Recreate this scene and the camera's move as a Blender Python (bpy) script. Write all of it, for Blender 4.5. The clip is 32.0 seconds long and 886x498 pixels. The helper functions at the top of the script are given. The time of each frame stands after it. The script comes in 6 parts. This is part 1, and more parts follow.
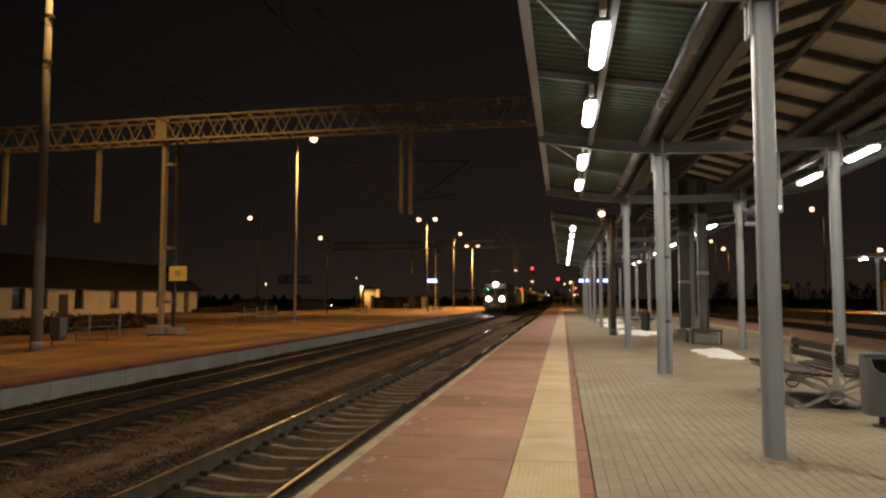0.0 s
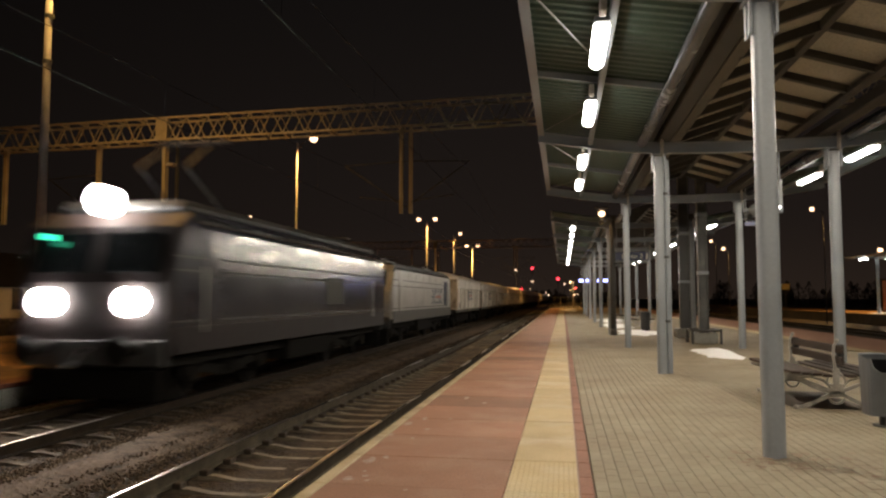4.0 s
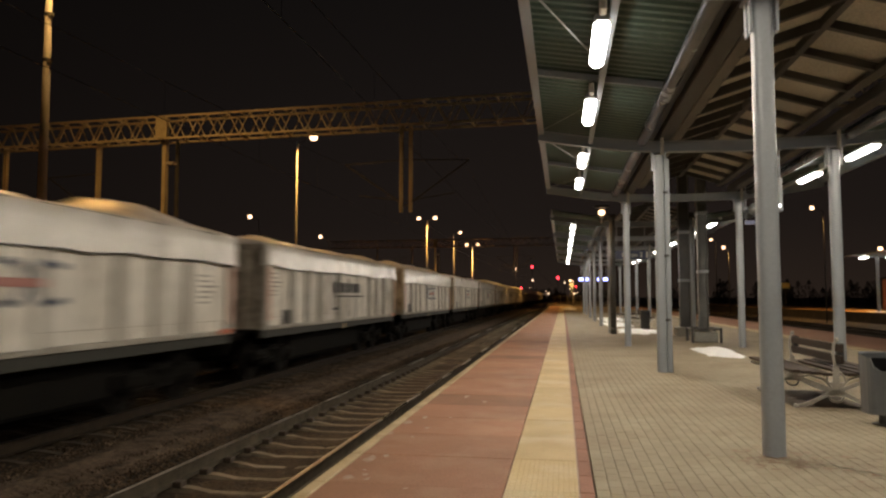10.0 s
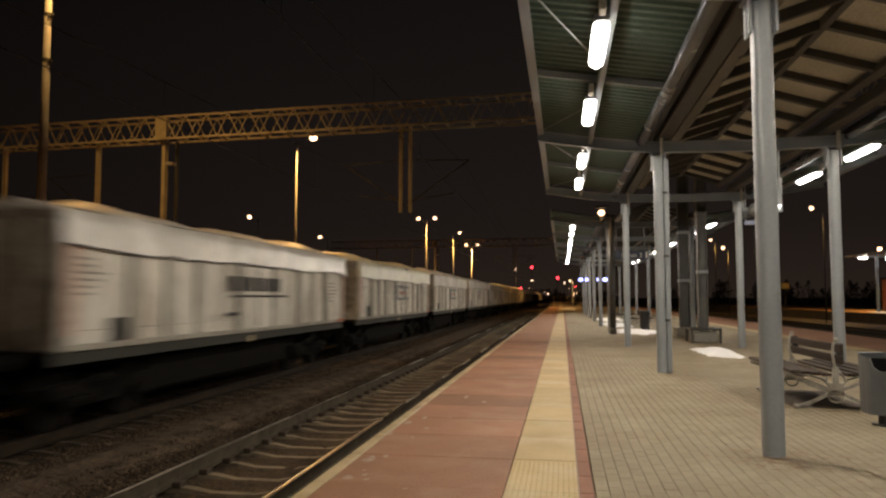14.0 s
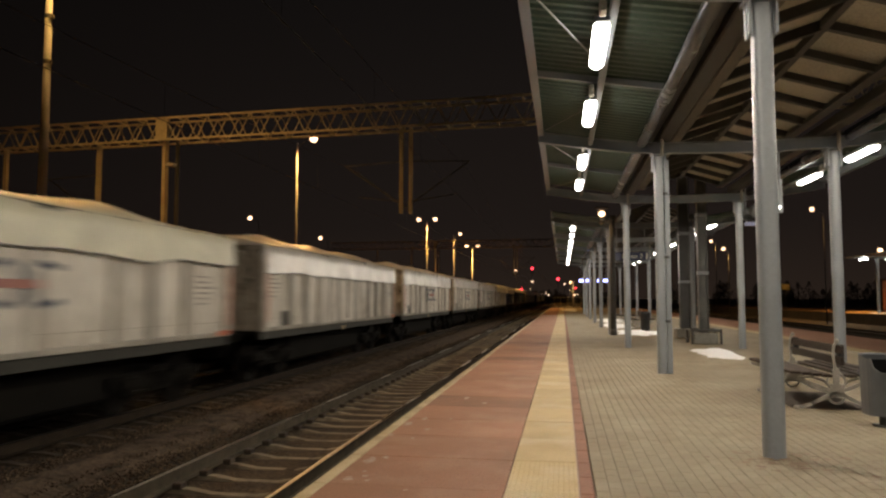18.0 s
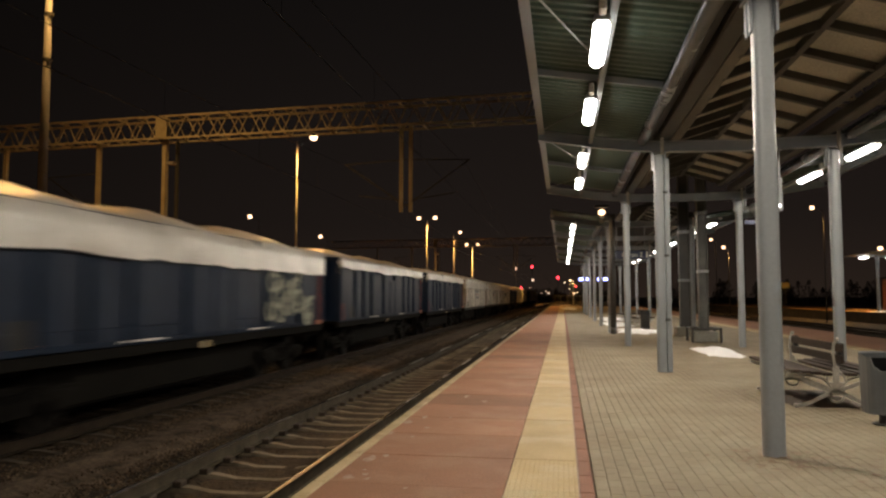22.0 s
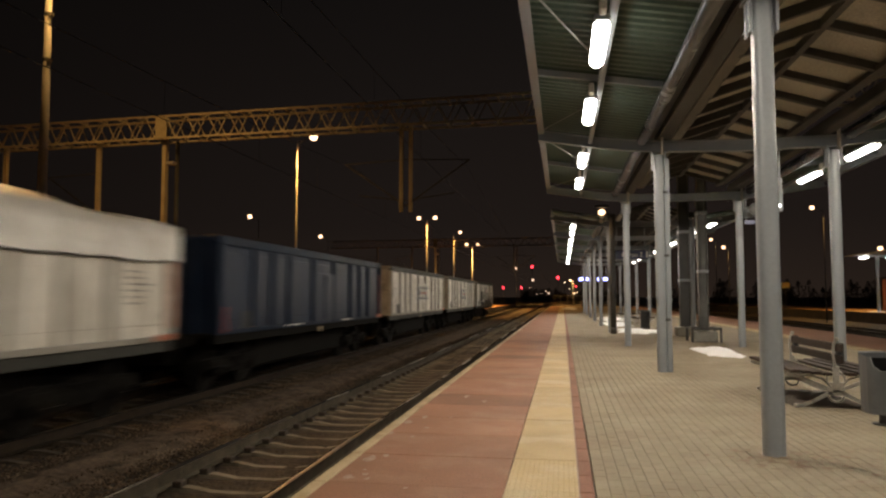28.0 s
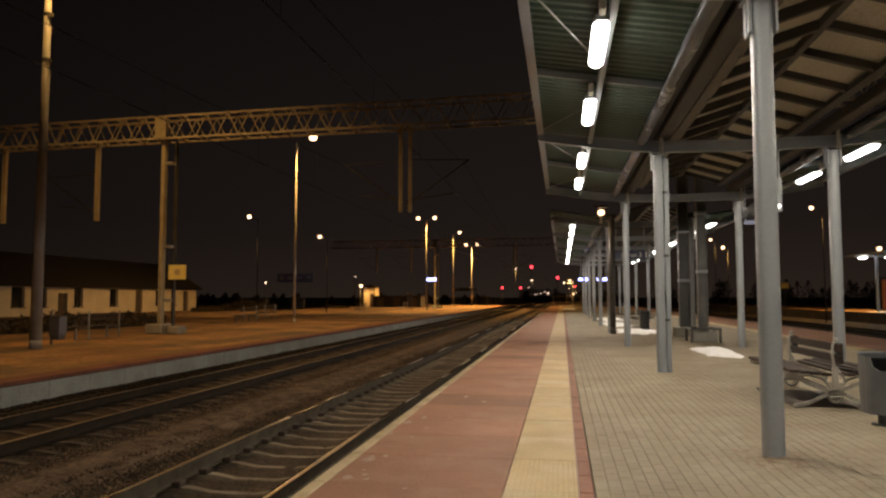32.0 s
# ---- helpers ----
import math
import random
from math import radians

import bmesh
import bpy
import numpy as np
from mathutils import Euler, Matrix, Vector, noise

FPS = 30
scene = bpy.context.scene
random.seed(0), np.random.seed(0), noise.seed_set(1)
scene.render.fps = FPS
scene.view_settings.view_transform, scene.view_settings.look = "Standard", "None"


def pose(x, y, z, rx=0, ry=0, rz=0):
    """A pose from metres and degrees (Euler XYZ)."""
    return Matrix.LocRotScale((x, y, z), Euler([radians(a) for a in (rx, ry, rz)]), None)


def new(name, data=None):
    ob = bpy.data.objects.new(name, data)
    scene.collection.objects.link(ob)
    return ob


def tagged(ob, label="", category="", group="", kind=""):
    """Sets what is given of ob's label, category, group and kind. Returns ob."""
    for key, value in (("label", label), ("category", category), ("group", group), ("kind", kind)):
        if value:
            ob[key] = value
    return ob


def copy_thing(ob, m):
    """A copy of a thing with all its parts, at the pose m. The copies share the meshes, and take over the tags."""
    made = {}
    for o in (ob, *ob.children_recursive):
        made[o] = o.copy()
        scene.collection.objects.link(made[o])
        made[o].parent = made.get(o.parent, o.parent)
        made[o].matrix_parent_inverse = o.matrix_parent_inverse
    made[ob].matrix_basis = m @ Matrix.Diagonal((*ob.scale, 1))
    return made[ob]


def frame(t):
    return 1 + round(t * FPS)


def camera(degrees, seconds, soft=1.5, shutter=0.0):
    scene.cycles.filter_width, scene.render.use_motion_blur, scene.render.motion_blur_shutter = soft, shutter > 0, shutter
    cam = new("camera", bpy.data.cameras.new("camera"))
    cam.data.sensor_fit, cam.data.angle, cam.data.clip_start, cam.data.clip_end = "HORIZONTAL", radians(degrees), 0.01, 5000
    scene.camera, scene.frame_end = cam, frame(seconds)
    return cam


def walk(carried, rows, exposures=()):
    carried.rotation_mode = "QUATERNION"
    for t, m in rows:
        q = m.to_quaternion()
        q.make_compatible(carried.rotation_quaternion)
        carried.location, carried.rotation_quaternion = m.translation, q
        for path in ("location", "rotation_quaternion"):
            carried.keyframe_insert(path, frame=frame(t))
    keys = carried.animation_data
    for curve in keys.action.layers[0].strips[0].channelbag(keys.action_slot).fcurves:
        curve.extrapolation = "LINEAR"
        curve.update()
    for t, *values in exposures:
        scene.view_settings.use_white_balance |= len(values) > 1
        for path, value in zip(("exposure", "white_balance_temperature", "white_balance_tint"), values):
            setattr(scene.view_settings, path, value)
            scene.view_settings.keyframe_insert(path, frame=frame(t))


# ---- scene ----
# Station platform at night; a freight train runs through on the far track.
# x across the tracks, y along them, z = 0 on the island platform.
cam = camera(63.77, 32.0, soft=2.3, shutter=0.8)
EYE = (0.0, 0.0, 1.40)
LENS = 1260.0


def aim(dx, dy):
    """The camera's pose, drifted by a few hair's breadths on its tripod."""
    return pose(*EYE, 90 + 3.972 + math.degrees(dy / LENS), 0, 9.528 + math.degrees(dx / LENS))


DRIFT = [(0, 0, 0), (3.5, 0, 0), (5.5, 0, -1), (6.5, -1.2, -1), (7, -1.2, -1), (7.5, 0, -1.8), (8, 0, -2), (8.5, -1.2, -2.5),
         (9, -1.2, -1.1), (10, 0, -2.4), (10.5, -1.2, -2.7), (11.5, -1.2, -1.4), (12, -1.2, -1.2), (12.5, -1.2, -2.5),
         (13.5, -0.4, -1.3), (14.5, -1.1, -2.5), (16.5, -1.2, -1), (17.5, -1.2, 0), (18, 0, 0), (18.5, -0.2, -1.2),
         (19, 1.4, 0), (19.5, 1.7, 0), (20, 1.4, -1.1), (20.5, 0.8, -0.3), (21, 0, -2.6), (22, 0, -2.7), (22.5, -1.1, -2.9),
         (23, -1.2, -4), (25.5, -1, -4), (27.5, 0, -3.8), (28, 0, -2.8), (29.5, 0, -2.6), (30, 0, -1.4), (31.5, 0, -1.3),
         (32, -1, -2.4)]
walk(cam, [(t, aim(dx, dy)) for t, dx, dy in DRIFT], [(0.0, 0.07), (32.0, 0.07)])

# ---- world and light ----
world = bpy.data.worlds.new("night")
scene.world = world
world.use_nodes = True
# town glow: brighter and warmer towards the horizon
wn, wl = world.node_tree.nodes, world.node_tree.links
wc, ws, wr = wn.new("ShaderNodeTexCoord"), wn.new("ShaderNodeSeparateXYZ"), wn.new("ShaderNodeValToRGB")
wr.color_ramp.elements[0].color, wr.color_ramp.elements[1].color = (0.0125, 0.0082, 0.0060, 1), (0.0044, 0.0036, 0.0033, 1)
wr.color_ramp.elements[1].position = 0.42
haze = wr.color_ramp.elements.new(0.1)
haze.color = (0.0080, 0.0057, 0.0047, 1)
wl.new(wc.outputs["Generated"], ws.inputs["Vector"])
wl.new(ws.outputs["Z"], wr.inputs["Fac"])
wl.new(wr.outputs["Color"], wn["Background"].inputs["Color"])
# Brighter along the line: the lamps' haze is put into the sky.
wd, wm = wn.new("ShaderNodeVectorMath"), wn.new("ShaderNodeMapRange")
wd.operation, wd.inputs[1].default_value = "DOT_PRODUCT", (0.1, 0.995, 0.0)
wm.inputs["From Min"].default_value, wm.inputs["From Max"].default_value = 0.6, 1.0
wm.inputs["To Min"].default_value, wm.inputs["To Max"].default_value = 0.65, 1.55
wl.new(wc.outputs["Generated"], wd.inputs[0])
wl.new(wd.outputs["Value"], wm.inputs["Value"])
wl.new(wm.outputs["Result"], wn["Background"].inputs["Strength"])

TUBE_W = 216.0       # fluorescent canopy fitting
SODIUM_W = 2200.0    # tall platform lamp
SODIUM = (1.0, 0.53, 0.155)
TUBE = (1.0, 0.878, 0.715)


def lamp(name, kind, at, watts, colour, size=0.1, cone=0.0, tilt=0.0):
    data = bpy.data.lights.new(name, kind)
    data.energy, data.color, data.shadow_soft_size = watts, colour, size
    if kind == "SPOT":
        data.spot_size, data.spot_blend = radians(cone), 0.06 if cone > 160 else 0.5
    ob = new(name, data)
    ob.matrix_world = Matrix.Translation(at) @ Matrix.Rotation(radians(tilt), 4, "Y")
    return ob


# ---- materials ----
def surf(name, c1, c2, scale=3.0, fine=40.0, rough=0.6, metal=0.0, bump=0.15, dist=0.01, piece=0.0, streak=(1, 1, 1), spec=0.5, island=0.0, grain=0.2, place="", dirt=None):
    """A surface with stains of one size and grain of another."""
    m = bpy.data.materials.new(name)
    m.use_nodes = True
    n, l = m.node_tree.nodes, m.node_tree.links
    b = n["Principled BSDF"]
    tc, mp = n.new("ShaderNodeTexCoord"), n.new("ShaderNodeMapping")
    mp.inputs["Scale"].default_value = streak
    if place == "world":
        l.new(n.new("ShaderNodeNewGeometry").outputs["Position"], mp.inputs["Vector"])
    elif place == "each":
        add, own, far = n.new("ShaderNodeVectorMath"), n.new("ShaderNodeObjectInfo"), n.new("ShaderNodeMath")
        far.operation, far.inputs[1].default_value = "MULTIPLY", 37.0
        l.new(own.outputs["Random"], far.inputs[0])
        l.new(tc.outputs["Object"], add.inputs[0])
        l.new(far.outputs[0], add.inputs[1])
        l.new(add.outputs[0], mp.inputs["Vector"])
    else:
        l.new(tc.outputs["Object"], mp.inputs["Vector"])
    big, small = n.new("ShaderNodeTexNoise"), n.new("ShaderNodeTexNoise")
    big.inputs["Scale"].default_value, big.inputs["Detail"].default_value = scale, 5
    small.inputs["Scale"].default_value, small.inputs["Detail"].default_value = fine, 4
    for x in (big, small):
        l.new(mp.outputs["Vector"], x.inputs["Vector"])
    ramp = n.new("ShaderNodeValToRGB")
    ramp.color_ramp.elements[0].position, ramp.color_ramp.elements[1].position = 0.33, 0.67
    ramp.color_ramp.elements[0].color, ramp.color_ramp.elements[1].color = (*c1, 1), (*c2, 1)
    l.new(big.outputs["Fac"], ramp.inputs["Fac"])
    mr = n.new("ShaderNodeMapRange")
    mr.inputs["From Min"].default_value, mr.inputs["From Max"].default_value = 0.3, 0.7
    mr.inputs["To Min"].default_value, mr.inputs["To Max"].default_value = 1 - grain, 1 + grain * 0.9
    l.new(small.outputs["Fac"], mr.inputs["Value"])
    hsv = n.new("ShaderNodeHueSaturation")
    colour = ramp.outputs["Color"]
    if dirt:
        # blotches of another colour: (colour, size, how much, from where)
        spot, cut, mix = n.new("ShaderNodeTexNoise"), n.new("ShaderNodeMapRange"), n.new("ShaderNodeMix")
        spot.inputs["Scale"].default_value, spot.inputs["Detail"].default_value, spot.inputs["Roughness"].default_value = dirt[1], 8, 0.62
        l.new(mp.outputs["Vector"], spot.inputs["Vector"])
        cut.inputs["From Min"].default_value, cut.inputs["From Max"].default_value = dirt[3] if len(dirt) > 3 else 0.47, 0.66
        cut.inputs["To Max"].default_value = dirt[2]
        l.new(spot.outputs["Fac"], cut.inputs["Value"])
        mix.data_type = "RGBA"
        l.new(cut.outputs["Result"], mix.inputs["Factor"])
        l.new(colour, mix.inputs[6])
        mix.inputs[7].default_value = (*dirt[0], 1)
        colour = mix.outputs[2]
    l.new(colour, hsv.inputs["Color"])
    value = mr.outputs["Result"]
    if piece or island:
        if piece:
            info = n.new("ShaderNodeObjectInfo").outputs["Random"]
        else:
            info = n.new("ShaderNodeNewGeometry").outputs["Random Per Island"]
        k = piece or island
        r2, mul = n.new("ShaderNodeMapRange"), n.new("ShaderNodeMath")
        r2.inputs["To Min"].default_value, r2.inputs["To Max"].default_value = 1 - k, 1 + k
        mul.operation = "MULTIPLY"
        l.new(info, r2.inputs["Value"])
        l.new(r2.outputs["Result"], mul.inputs[0])
        l.new(value, mul.inputs[1])
        value = mul.outputs[0]
    l.new(value, hsv.inputs["Value"])
    l.new(hsv.outputs["Color"], b.inputs["Base Color"])
    rr = n.new("ShaderNodeMapRange")
    rr.inputs["To Min"].default_value, rr.inputs["To Max"].default_value = max(0.03, rough - 0.12), min(1, rough + 0.12)
    l.new(big.outputs["Fac"], rr.inputs["Value"])
    l.new(rr.outputs["Result"], b.inputs["Roughness"])
    b.inputs["Metallic"].default_value = metal
    b.inputs["Specular IOR Level"].default_value = spec
    if bump:
        bp = n.new("ShaderNodeBump")
        bp.inputs["Strength"].default_value, bp.inputs["Distance"].default_value = bump, dist
        l.new(small.outputs["Fac"], bp.inputs["Height"])
        l.new(bp.outputs["Normal"], b.inputs["Normal"])
    return m


def glow(name, colour, strength):
    m = bpy.data.materials.new(name)
    m.use_nodes = True
    b = m.node_tree.nodes["Principled BSDF"]
    b.inputs["Base Color"].default_value = (*[0.8 * c for c in colour], 1)
    b.inputs["Emission Color"].default_value = (*colour, 1)
    b.inputs["Emission Strength"].default_value = strength
    return m


def glassy(name, colour, rough=0.08):
    m = bpy.data.materials.new(name)
    m.use_nodes = True
    b = m.node_tree.nodes["Principled BSDF"]
    b.inputs["Base Color"].default_value = (*colour, 1)
    b.inputs["Roughness"].default_value = rough
    b.inputs["Specular IOR Level"].default_value = 0.8
    return m


